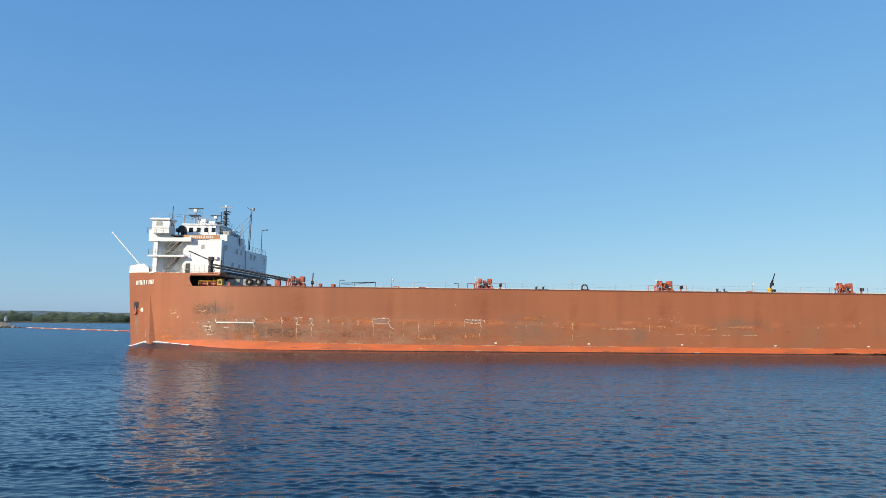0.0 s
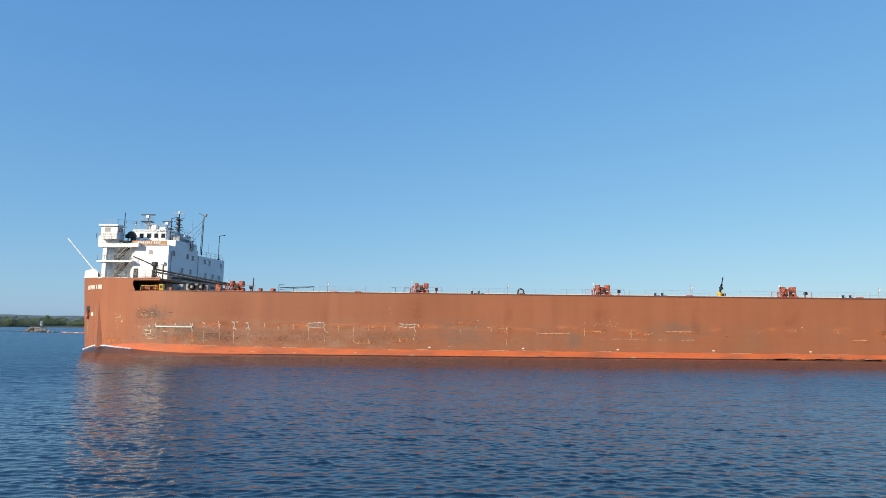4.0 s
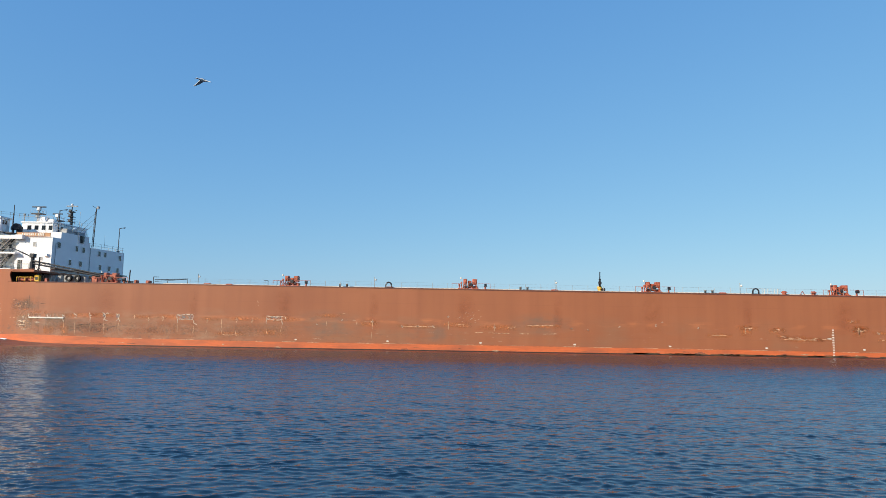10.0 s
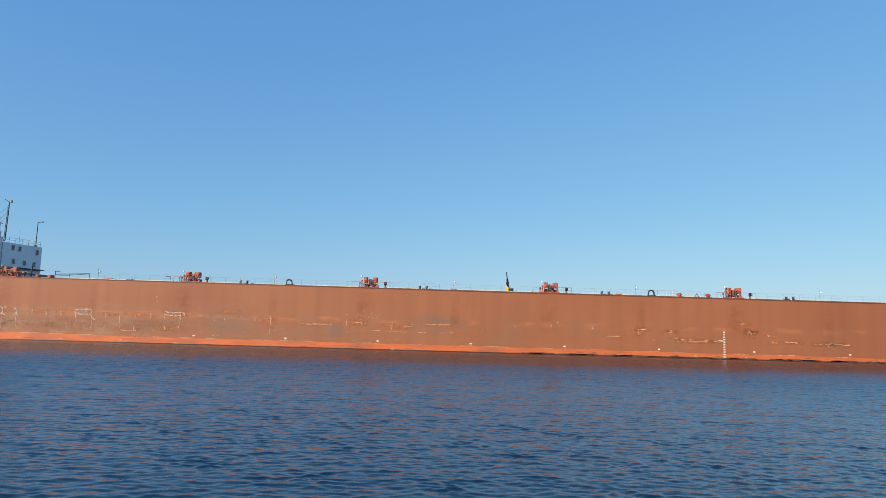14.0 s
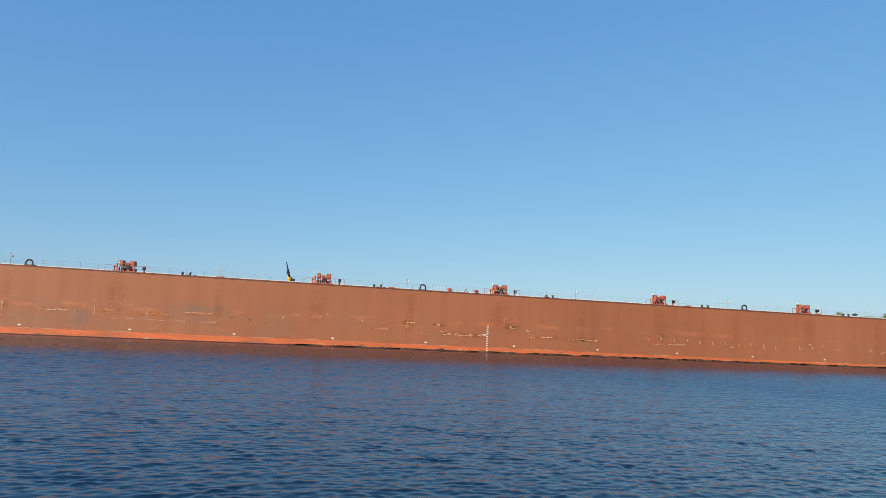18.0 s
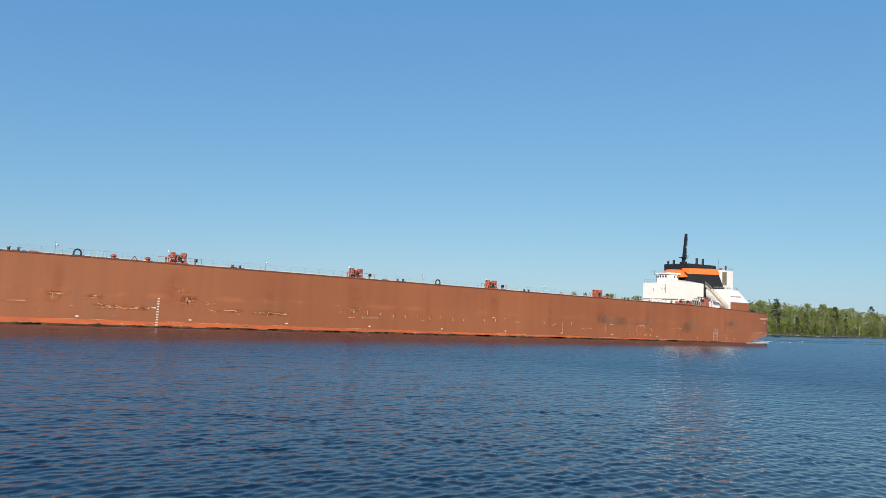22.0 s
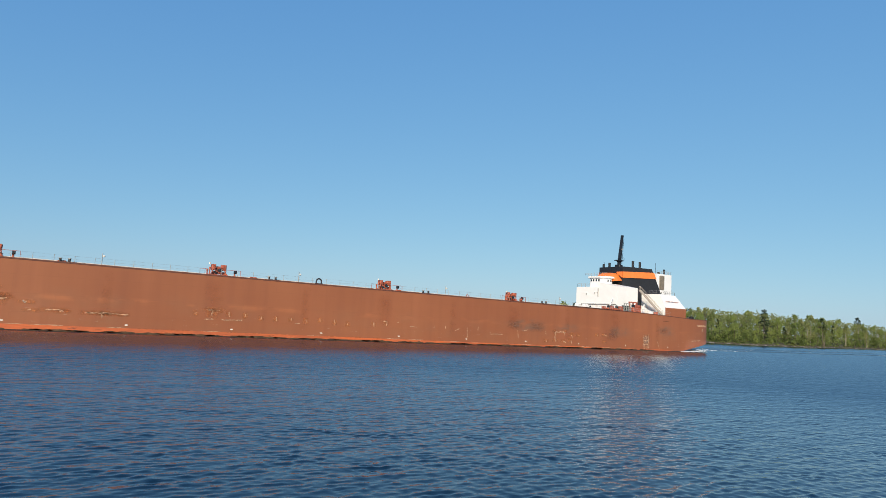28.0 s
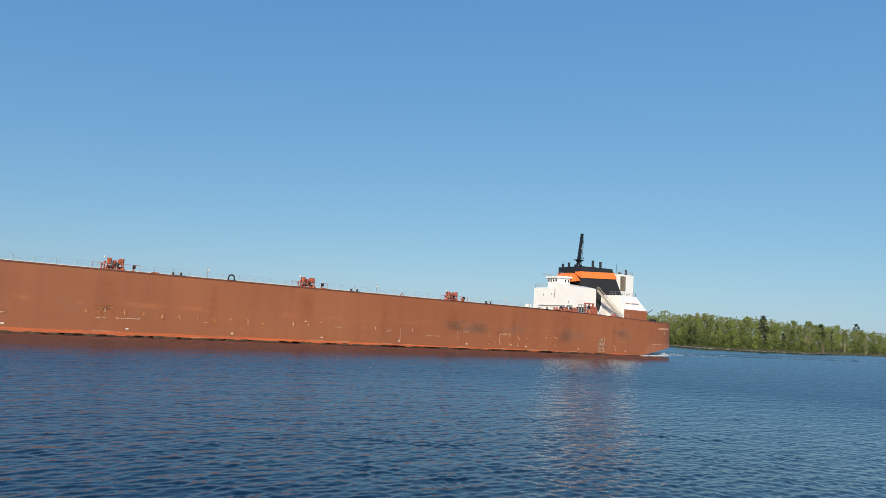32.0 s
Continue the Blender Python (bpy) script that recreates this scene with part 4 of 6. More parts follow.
def after_end():
    h = simple("after_house", WHITE, ship, lambda b: prism(b, [(277, 8.2), (284.1, 8.0), (284.1, 22), (277, 22.2)], 8.3, 15.0), "white after deckhouse")
    railing("roof_rail", h, [(277.1, 17.8), (277.1, 22.0), (280, 22.0)], 15.0, 0.95, 1.2, 0.03)
    for y, z, s in ((18.5, 13.2, 0.35), (15.6, 13.4, 0.3), (14.8, 13.4, 0.25)):
        window(h, "f", y, 277, z, s, s * 1.5, glass=GREY)
    bx("pipe_run", GREY, h, 276.85, 276.98, 14.4, 14.55, 12.4, 14.6)
    bx("ledge", GREY, h, 276.7, 277.0, 8.4, 22.0, 10.55, 10.7)
    for y in (10, 12.5, 17.0, 19.8):
        window(h, "f", y, 277, 9.7, 0.6, 0.9)
    # control cab with windows all round
    poly = [(278.9, 13.6), (280.6, 13.4), (281.4, 14.3), (281.4, 19.0), (279.2, 19.6), (277.9, 18.2), (277.9, 14.7)]
    cab = simple("control_cab", WHITE, ship, lambda b: prism(b, poly, 15.0, 17.35), "white control cab with a ring of small windows")
    big = [(279.7 + (x - 279.7) * 1.25, 16.3 + (y - 16.3) * 1.2) for x, y in poly]
    simple("roof", WHITE, cab, lambda b: prism(b, big, 17.35, 17.75))
    for y in (15.2, 16.1, 17.0, 17.8):
        window(cab, "f", y, 277.9, 16.75, 0.5, 0.55)
    for x in (279.3, 280.2):
        window(cab, "y", x, 13.55 - (x - 279.0) * 0.11, 16.65, 0.42, 0.55)
    # parapet that slopes down from the cab to the side of the house
    b = BM()
    lo = [(277.02, 8.25), (284.05, 8.05), (284.05, 14.2), (277.02, 14.2)]
    va = [b.verts.new((x, y, 15.0)) for x, y in lo]
    vb = [b.verts.new((x, y, 15.05 if y < 9 else 16.1)) for x, y in lo]
    for i in range(4):
        b.faces.new((va[i], va[(i + 1) % 4], vb[(i + 1) % 4], vb[i]))
    b.faces.new(vb)
    part("sloping_roof", b, WHITE, h)
    railing("cab_rail", cab, [(277.3, 12), (277.3, 19.5), (283, 20)], 17.75, 0.8, 1.1, 0.025)
    # orange hood and funnel
    b = BM()
    arc = [(0, 0), (0.1, 0.7), (0.45, 1.2), (1.0, 1.45), (1.8, 1.5)]
    rows = []
    for y, top in ((12.0, 16.95), (12.7, 17.75), (13.4, 18.5), (14.2, 18.93), (16.2, 19.08), (18.1, 19.1), (18.9, 18.8), (19.5, 18.4), (19.7, 17.6)):
        rows.append([b.verts.new((281.0 + dx, y, 16.7 + (top - 16.7) * dz / 1.5)) for dx, dz in arc])
    for ra, rb in zip(rows, rows[1:]):
        for i in range(len(arc) - 1):
            b.faces.new((ra[i], ra[i + 1], rb[i + 1], rb[i]))
    b.faces.new(rows[0][::-1])
    b.faces.new(rows[-1])
    part("conveyor_hood", b, ORANGE, ship, "bright orange rounded conveyor hood")
    f0 = [(282.9, 12.0), (290.4, 9.0), (290.4, 23.0), (282.9, 20.0)]
    fun = BM()
    lo = [(282.9, 12.0), (294.6, 7.32), (294.6, 24.68), (282.9, 20.0)]
    la = [fun.verts.new((x, y, 10.0)) for x, y in lo]
    ha = [fun.verts.new((x, y, 20.6 - (x - 282.9) * 0.02)) for x, y in f0]
    for i in range(4):
        j = (i + 1) % 4
        fun.faces.new((la[i], la[j], ha[j], ha[i]))
    fun.faces.new(ha)
    fun = part("funnel_casing", fun, BLACK, ship, "broad black funnel casing with an orange band")
    band = None
    for (xa, ya, xb, yb), (nx, ny), thin in (((282.9, 12.0, 290.95, 8.78), (-0.37, -0.93), 1.0), ((282.9, 13.9, 282.9, 12.0), (-1, 0), 0.25), ((290.95, 23.22, 282.9, 20.0), (-0.37, 0.93), 1.0)):
        band = band if band and nx == -1 else BM()
        vs = []
        for x, y, hh in ((xa, ya, thin), (xb, yb, 1.0)):
            for o in (0.16, 0.02):
                zt = 19.28 + (x - 282.9) * 0.03
                zb, low = zt - 1.55 * hh, 0.55 if x > 290 else 0.0
                vs += [band.verts.new((x + low + nx * o, y + ny * o + (-0.4 if ny < 0 else 0.4) * low, zb)), band.verts.new((x + nx * o, y + ny * o, zt))]
        for q in ((0, 4, 5, 1), (1, 5, 7, 3), (0, 2, 6, 4), (0, 1, 3, 2), (4, 6, 7, 5)):
            band.faces.new([vs[i] for i in q])
        if thin < 1 or ny > 0:
            part("band", band, ORANGE, fun, "orange funnel band")
    for x, y, hh in ((284.5, 18.0, 1.0), (283.4, 19.0, 0.6), (287.8, 13.0, 1.6), (290.45, 13.0, 1.55), (291.5, 16, 0.5)):
        rod("exhaust_pipe", BLACK, fun, ((x, y, 20.3), (x, y, 20.9 + hh), 0.32), n=10)
    rod("casing_lamp", PALE, fun, ((284.6, 11.8, 17.0), (284.6, 11.95, 17.2), 0.18), ((284.6, 11.9, 15.9), (284.6, 11.9, 17.0), 0.05), n=6)
    m = BM()
    vs = []
    for z, x, s in ((20.6, 284.7, 0.36), (22.6, 284.95, 0.34), (29.2, 285.75, 0.26)):
        vs.append([m.verts.new((x + sx * s, 15 + sy * s, z)) for sx, sy in ((-1, -1), (1, -1), (1, 1), (-1, 1))])
    for a, c in zip(vs, vs[1:]):
        for i in range(4):
            m.faces.new((a[i], a[(i + 1) % 4], c[(i + 1) % 4], c[i]))
    m.faces.new(vs[-1])
    mast = part("after_mast", m, BLACK, fun, "raked black after mast with ladder")
    # rungs beside the mast stand on the casing
    b = BM()
    tube(b, (285.85, 15, 21.5), (286.4, 15, 28.4), 0.05, 4)
    for i in range(11):
        u = i / 10
        tube(b, (285.2 + 0.75 * u, 15, 21.8 + 6.4 * u), (285.9 + 0.5 * u, 15, 21.9 + 6.4 * u), 0.035, 4)
    part("mast_ladder", b, BLACK, fun)
    bx("mast_foot", BLACK, fun, 284.1, 285.4, 14.2, 15.8, 20.5, 21.3, bevel=0.1)
    bx("mast_platform", BLACK, fun, 283.8, 285.9, 14.3, 15.7, 22.3, 22.5)
    railing("mast_rail", fun, [(283.8, 14.3), (285.9, 14.3), (285.9, 15.7)], 22.5, 0.7, 0.7, 0.03, BLACK)
    rod("mast_bracket", BLACK, fun, ((283.9, 15, 22.3), (284.7, 15, 21.5)), ((285.8, 15, 22.3), (285.2, 15, 21.5)), r=0.07)
    bx("mast_lamp", GREY, fun, 285.3, 285.7, 14.55, 14.75, 25.2, 25.6)
    rod("thin_aerial", STEEL, ship, ((282.5, 18.0, 18.5), (282.5, 18.0, 22.0), 0.04), n=4)
    # vent house aft of the funnel
    v = bx("vent_house", WHITE, ship, 291.9, 297.8, 8.7, 23.0, 10.0, 19.45, label="white uptake house with a tan louvre")
    bx("louvre_frame", LOUVRE, v, 293.0, 294.9, 8.62, 8.72, 15.3, 19.0)
    for i in range(14):
        bx("louvre_slat", LOUVRE, v, 293.1, 294.8, 8.54, 8.64, 15.45 + i * 0.25, 15.55 + i * 0.25)
    railing("roof_rail", v, [(292.1, 8.8), (297.6, 8.8), (297.6, 13)], 19.45, 0.8, 1.0, 0.03)
    rod("roof_vent", STEEL, v, ((296.4, 10, 19.45), (296.4, 10, 20.9), 0.25), ((294.2, 10, 19.45), (294.2, 10, 20.0), 0.4), ((293.0, 11, 19.45), (293.0, 11, 19.9), 0.3), n=8)
    bx("dark_locker", STEEL, v, 297.8, 298.2, 9.0, 10.0, 14.2, 16.6)
    for i in range(6):
        bx("small_fitting", GREY, v, 292.3 + i * 0.75, 292.6 + i * 0.75, 8.6, 8.72, 14.35 + 0.2 * (i % 2), 14.8)
    rod("roof_aerial", STEEL, v, ((292.4, 9.5, 19.45), (292.4, 9.5, 22.2), 0.035), n=4)
    # sloped white block over brown side plating
    b = BM()
    lo = [(287.9, 2.7), (295.9, 2.7), (295.9, 29.3), (287.9, 29.3)]
    hi = [(287.9, 4.4), (294.6, 5.0), (294.6, 27.0), (287.9, 27.6)]
    la = [b.verts.new((x, y, 10.55)) for x, y in lo]
    ha = [b.verts.new((x, y, 13.85)) for x, y in hi]
    for i in range(4):
        j = (i + 1) % 4
        b.faces.new((la[i], la[j], ha[j], ha[i]))
    b.faces.new(ha)
    blk = part("poop_block", b, WHITE, ship, "white poop block with sloping sides above brown plating")
    bx("lower_plating", HULL, blk, 288.0, 295.9, 2.72, 29.28, 7.6, 10.55)
    bx("front_panel", WHITE, blk, 287.85, 287.99, 2.7, 29.3, 8.1, 10.56)
    for i, (x, w) in enumerate(((289.2, 1.6), (291.2, 1.6), (293.0, 0.9))):
        simple("faded_bar", FADED, blk, lambda b, x=x, w=w: prism(b, [(x, 3.42), (x + w, 3.42), (x + w, 3.6), (x, 3.6)], 12.05, 12.22))
    railing("poop_rail", blk, [(288, 7.5), (288, 4.6), (294.5, 5.1)], 13.85, 0.85, 1.1, 0.025)
    railing("poop_rail", blk, [(294.5, 5.1), (297.5, 7.5)], 13.85, 0.85, 1.1, 0.025)
    # long stair down to the deck
    stair(ship, (283.7, 7.2, 14.6), (287.1, 3.0, 8.6), 0.4, 16, "after_stairway", TAN, axis="x", thick=0.2)
    # machinery beside the house
    for x, y, w, hh in ((269.3, 3.2, 1.8, 1.0), (272.2, 3.2, 2.2, 1.15), (277.9, 3.2, 2.5, 2.2), (280.4, 4.6, 1.0, 1.0)):
        k = bx("mooring_winch", RED, ship, x - w / 2, x + w / 2, y - 0.5, y + 0.7, deck_z(x) - 0.02, deck_z(x) + hh * 0.6, bevel=0.06, label="red mooring winch beside the after house")
        rod("drum", RED, k, ((x - w / 2 + 0.2, y - 0.2, deck_z(x) + hh * 0.7), (x + w / 2 - 0.2, y - 0.2, deck_z(x) + hh * 0.7), 0.38), n=10)
        rod("flange", STEEL, k, ((x - w / 2 + 0.1, y - 0.2, deck_z(x) + hh * 0.7), (x - w / 2 + 0.2, y - 0.2, deck_z(x) + hh * 0.7), 0.5), n=10)
    fr = bx("generator_frame", GREY, ship, 273.7, 276.2, 3.0, 4.2, deck_z(275) - 0.02, deck_z(275) + 0.3, label="grey framed deck machinery")
    for x in (273.8, 274.6, 275.4, 276.1):
        bx("upright", GREY, fr, x - 0.06, x + 0.06, 3.0, 3.12, deck_z(275) + 0.2, deck_z(275) + 2.0)
    bx("top_bar", GREY, fr, 273.7, 276.2, 3.0, 3.14, deck_z(275) + 1.9, deck_z(275) + 2.05)
    bx("engine", DARKROOM, fr, 274.0, 275.9, 3.3, 4.0, deck_z(275) + 0.3, deck_z(275) + 1.5)
    fr = bx("gantry_frame", RED, ship, 276.6, 279.3, 3.9, 4.4, deck_z(278) - 0.02, deck_z(278) + 0.2, label="red braced deck gantry beside the after house")
    for x in (276.7, 277.95, 279.2):
        bx("upright", RED, fr, x - 0.12, x + 0.12, 3.9, 4.2, deck_z(278) + 0.15, deck_z(278) + 2.5)
    bx("top_bar", RED, fr, 276.5, 279.4, 3.88, 4.22, deck_z(278) + 2.4, deck_z(278) + 2.65)
    rod("brace", RED, fr, ((276.7, 3.95, deck_z(278) + 0.3), (279.2, 3.95, deck_z(278) + 2.4)), r=0.09)
    for x in (266.2, 283.9):
        k = rod("deck_bitts", RED, ship, ((x - 0.4, 2.2, deck_z(x) - 0.02), (x - 0.4, 2.2, deck_z(x) + 0.75), 0.24), n=10, label="pair of red mooring bitts on the after deck")
        rod("bitt", RED, k, ((x + 0.4, 2.2, deck_z(x) - 0.02), (x + 0.4, 2.2, deck_z(x) + 0.75), 0.24), n=10)
    rod("ladder_frame", WHITE, ship, ((280.2, 3.4, deck_z(281) - 0.02), (281.1, 3.4, deck_z(281) + 2.4), 0.09), ((282.2, 3.4, deck_z(281) - 0.02), (281.1, 3.4, deck_z(281) + 2.4), 0.09), ((280.6, 3.4, deck_z(281) + 1.1), (281.7, 3.4, deck_z(281) + 1.1), 0.07), n=6, label="white A-shaped davit frame on the after deck")
    for x in (260.8, 263.0, 282.0, 285.5):
        bx("white_locker", WHITE, ship, x - 0.6, x + 0.6, 4.5, 5.3, deck_z(x) - 0.02, deck_z(x) + 1.0, bevel=0.05)
    rod("white_davit", WHITE, ship, ((274.6, 9, 8.6), (276.3, 9, 12.2), 0.14), ((273.6, 9, 8.6), (276.2, 9, 11.0), 0.1), n=6)
    for xa, xb in ((262, 268.5), (268.5, 275), (275, 281), (281, 287)):
        railing("after_rail", ship, [(xa, 0.5), (xb, 0.5)], deck_z((xa + xb) / 2), 0.95, 2.1, 0.025)
    railing("stern_rail", ship, [(297, 3.0), (300, 4.0), (303, 6.0), (305.5, 10)], 8.0, 0.95, 1.2, 0.03, STEEL)
    for x, y in ((298, 3.0), (301.0, 4.4), (303.5, 6.6), (302.0, 5.6)):
        k = rod("stern_bollard", STEEL, ship, ((x, y, 7.9), (x, y, 8.75), 0.28), n=8)
    rod("stern_boom", STEEL, ship, ((296.2, 3.2, 9.9), (298.4, 3.0, 11.1), 0.09), ((296.2, 3.2, 8.0), (296.2, 3.2, 10.0), 0.07))
    # dark block added to fill in the shade under the counter
    simple("counter_shade", WETSHADE, ship, lambda b: prism(b, [(284, 1.5), (292, 2.5), (299, 6.0), (303, 12.0), (303, 20.0), (299, 26.0), (292, 29.5), (284, 30.5)], -1.0, lambda x, y: min(1.6, keel_z(x) + 0.35)), "added dark block for the shade under the counter")
    # bars in place of the lettering at the stern
    for i in range(12):
        xa = 297.6 + i * 0.42
        ya, yb = inset(xa) - 0.04, inset(xa + 0.28) - 0.04
        simple("letter_bar", CREAM, ship, lambda b, xa=xa, ya=ya, yb=yb: prism(b, [(xa, ya), (xa + 0.28, yb), (xa + 0.28, yb + 0.1), (xa, ya + 0.1)], 6.35, 6.8))
    xa = 300.0
    simple("letter_bar", CREAM, ship, lambda b: prism(b, [(xa, inset(xa) - 0.04), (xa + 0.4, inset(xa + 0.4) - 0.04), (xa + 0.4, inset(xa) + 0.1), (xa, inset(xa) + 0.1)], 5.1, 5.8))


after_end()


# scrapes and chips on the port side
rs = random.Random(7)


def scrape(x, z, w, h, material, name="paint_scrape", ragged=0.35):
    """A ragged thin patch that lies on the hull's side."""
    n = 7
    top, bot = [], []
    for i in range(n + 1):
        u = i / n
        px = x - w / 2 + w * u
        env = 0.55 + 0.45 * math.sin(math.pi * min(1, max(0, u)))
        top.append((px, z + h / 2 * env * (1 - ragged * rs.random())))
        bot.append((px, z - h / 2 * env * (1 - ragged * rs.random())))
    b = BM()
    t = [b.verts.new((raked(px, pz), inset(max(px, 0)) - 0.025, pz)) for px, pz in top]
    o = [b.verts.new((raked(px, pz), inset(max(px, 0)) - 0.025, pz)) for px, pz in bot]
    for i in range(n):
        b.faces.new((o[i], o[i + 1], t[i + 1], t[i]))
    return part(name, b, material, ship)


def patch(x, z, w, h, material, name="rubbed_patch", out=0.015):
    """A soft-edged rectangle of rubbed paint that follows the hull's side."""
    n = max(2, int(w / 1.5))
    b = BM()
    cols = []
    for i in range(n + 1):
        px = x - w / 2 + w * i / n
        cols.append([b.verts.new((raked(px, z + s * h / 2), inset(px) - out, z + s * h / 2)) for s in (-1, 1)])
    for p, q in zip(cols, cols[1:]):
        b.faces.new((p[0], q[0], q[1], p[1]))
    return part(name, b, material, ship)


def stroke(pts, w, material, name="paint_scrape", out=0.035):
    """A thin uneven line of scraped paint through the points (x, z)."""
    b = BM()
    line = []
    for (xa, za), (xb, zb) in zip(pts, pts[1:]):
        k = max(2, int(math.hypot(xb - xa, zb - za) / 0.22))
        line += [(xa + (xb - xa) * i / k, za + (zb - za) * i / k) for i in range(k)]
    line.append(pts[-1])
    prev = None
    for i, (x, z) in enumerate(line):
        (xa, za), (xb, zb) = line[max(0, i - 1)], line[min(len(line) - 1, i + 1)]
        q = math.hypot(xb - xa, zb - za) or 1.0
        nx, nz = -(zb - za) / q, (xb - xa) / q
        ww = w * rs.uniform(0.25, 0.75) * (0.45 if i in (0, len(line) - 1) else 1.0)
        sh = rs.gauss(0, w * 0.22)
        here = [b.verts.new((raked(x + nx * (sh + o), z), inset(x + nx * (sh + o)) - out, z + nz * (sh + o))) for o in (-ww, ww)]
        if prev:
            b.faces.new((prev[0], here[0], here[1], prev[1]))
        prev = here
    return part(name, b, material, ship)


def star(x, z, s=0.22):
    """A chip with a few short rays."""
    for k in range(3):
        a = rs.uniform(0, 3.14)
        stroke([(x - s * math.cos(a), z - s * math.sin(a)), (x + s * math.cos(a), z + s * math.sin(a))], s * 0.55, CHALK)


# pale runs below the anchor and along the fairing
for x, z, h, m in ((4.1, 3.9, 3.6, CREAM), (4.75, 3.7, 3.2, PRIMER), (7.3, 4.6, 6.0, CREAM), (12.2, 2.6, 2.2, PRIMER)):
    stroke([(x, z + h / 2), (x + 0.04, z), (x, z - h / 2)], 0.07, m)
patch(4.4, 3.9, 1.5, 4.2, RUB_PALE)
patch(12.4, 1.9, 6.0, 1.6, RUB_ORANGE)
# rubbed shoulder: broad grey and pale patches, scraped bars and dark bare steel
for x, z, w, h, m in ((20.2, 6.4, 4.6, 1.9, RUB_DARK), (21.6, 6.0, 8.0, 3.4, RUB_GREY), (24.5, 3.4, 9.5, 3.4, RUB_GREY), (30.5, 2.9, 9.0, 2.6, RUB_GREY), (36.5, 2.8, 9.0, 2.4, RUB_GREY), (46, 2.8, 14.0, 2.6, RUB_GREY), (60, 2.8, 15.0, 2.6, RUB_GREY), (21.5, 3.7, 4.5, 2.2, RUB_PALE), (26.3, 4.5, 6.5, 1.3, RUB_PALE), (33.4, 2.9, 4.6, 1.6, RUB_DARK), (43.2, 2.5, 3.0, 0.8, RUB_DARK)):
    patch(x, z, w, h, m, out=0.012 + 0.0015 * (int(x) % 3))
for x, z, w, h in ((31.5, 4.75, 6.0, 0.9), (24.6, 5.1, 3.2, 0.8), (35.0, 4.85, 5.0, 0.9), (41.5, 4.7, 4.0, 0.7), (45.6, 4.75, 4.6, 0.8), (52.8, 4.5, 3.8, 0.7), (58.2, 4.6, 6.4, 0.9), (63.4, 4.7, 4.8, 1.2), (66.2, 4.6, 2.4, 0.6), (56.2, 2.2, 5.0, 0.7), (62.5, 2.5, 4.6, 1.0), (86.0, 3.8, 7.0, 0.8), (92.0, 4.1, 5.0, 0.9), (98.8, 3.8, 7.0, 1.0), (78.2, 4.2, 3.6, 1.2), (105.5, 4.1, 6.0, 0.6), (26.0, 2.4, 3.0, 1.6), (29.0, 2.5, 1.6, 2.4), (72.0, 5.3, 5.0, 0.8)):
    patch(x, z, w, h, RUB_ORANGE, out=0.02)
bar = BM()
prism(bar, [(x, inset(x) - 0.16) for x in (22.7, 24, 25.5, 27, 28.8)] + [(x, inset(x) + 0.05) for x in (28.8, 27, 25.5, 24, 22.7)], 4.2, 4.42)
part("fender_bar", bar, PALE, ship, "pale scraped fender bar on the fore shoulder")
for x in (22.5, 26.0, 28.75):
    stroke([(x, 4.9), (x + 0.05, 4.45)], 0.2, CHALK)
for pts in ([(28.5, 4.9), (28.7, 4.1), (28.9, 3.6)], [(22.4, 4.9), (22.7, 4.3), (23.4, 4.2)], [(21.2, 4.5), (21.6, 4.2)], [(20.2, 3.7), (21.6, 3.7), (21.7, 3.3)], [(20.4, 3.1), (22.0, 3.1)], [(23.8, 3.6), (25.0, 3.5)], [(21.0, 2.4), (22.2, 2.4)], [(30.3, 5.1), (30.8, 4.8), (30.9, 4.3), (30.5, 4.4)], [(33.0, 5.26), (33.1, 4.6), (33.2, 3.93)], [(32.8, 4.9), (33.4, 4.7)]):
    stroke(pts, 0.15, CHALK)
for k in range(28):
    x, z = rs.gauss(22.0, 1.9), rs.choice((2.3, 2.8, 3.3, 3.8, 4.3)) + rs.gauss(0, 0.12)
    a = 0.0 if rs.random() < 0.65 else 0.5
    stroke([(x, z), (x + rs.uniform(0.2, 0.9) * (1 - a), z + rs.gauss(0, 0.05) + a * rs.uniform(0.3, 0.8))], rs.uniform(0.04, 0.1), rs.choice((CREAM, CREAM, SMEAR, DARKFLAKE)))
for k in range(24):
    x, z = rs.gauss(20.8, 1.8), rs.gauss(6.4, 0.7)
    stroke([(x, z), (x + rs.uniform(0.2, 1.0), z + rs.gauss(0, 0.06))], rs.uniform(0.04, 0.09), rs.choice((CREAM, PRIMER, DARKFLAKE)))
stroke([(22.4, 8.0), (22.45, 6.9), (22.4, 5.6)], 0.07, DARKFLAKE)
for k in range(34):
    x, z = rs.uniform(29.5, 37.0), rs.choice((2.35, 2.75, 3.2)) + rs.gauss(0, 0.08)
    up = rs.random() < 0.4
    stroke([(x, z), (x + (0.03 if up else rs.uniform(0.3, 0.8)), z + (rs.uniform(0.2, 0.45) if up else rs.gauss(0, 0.04)))], rs.uniform(0.05, 0.09), DARKFLAKE)
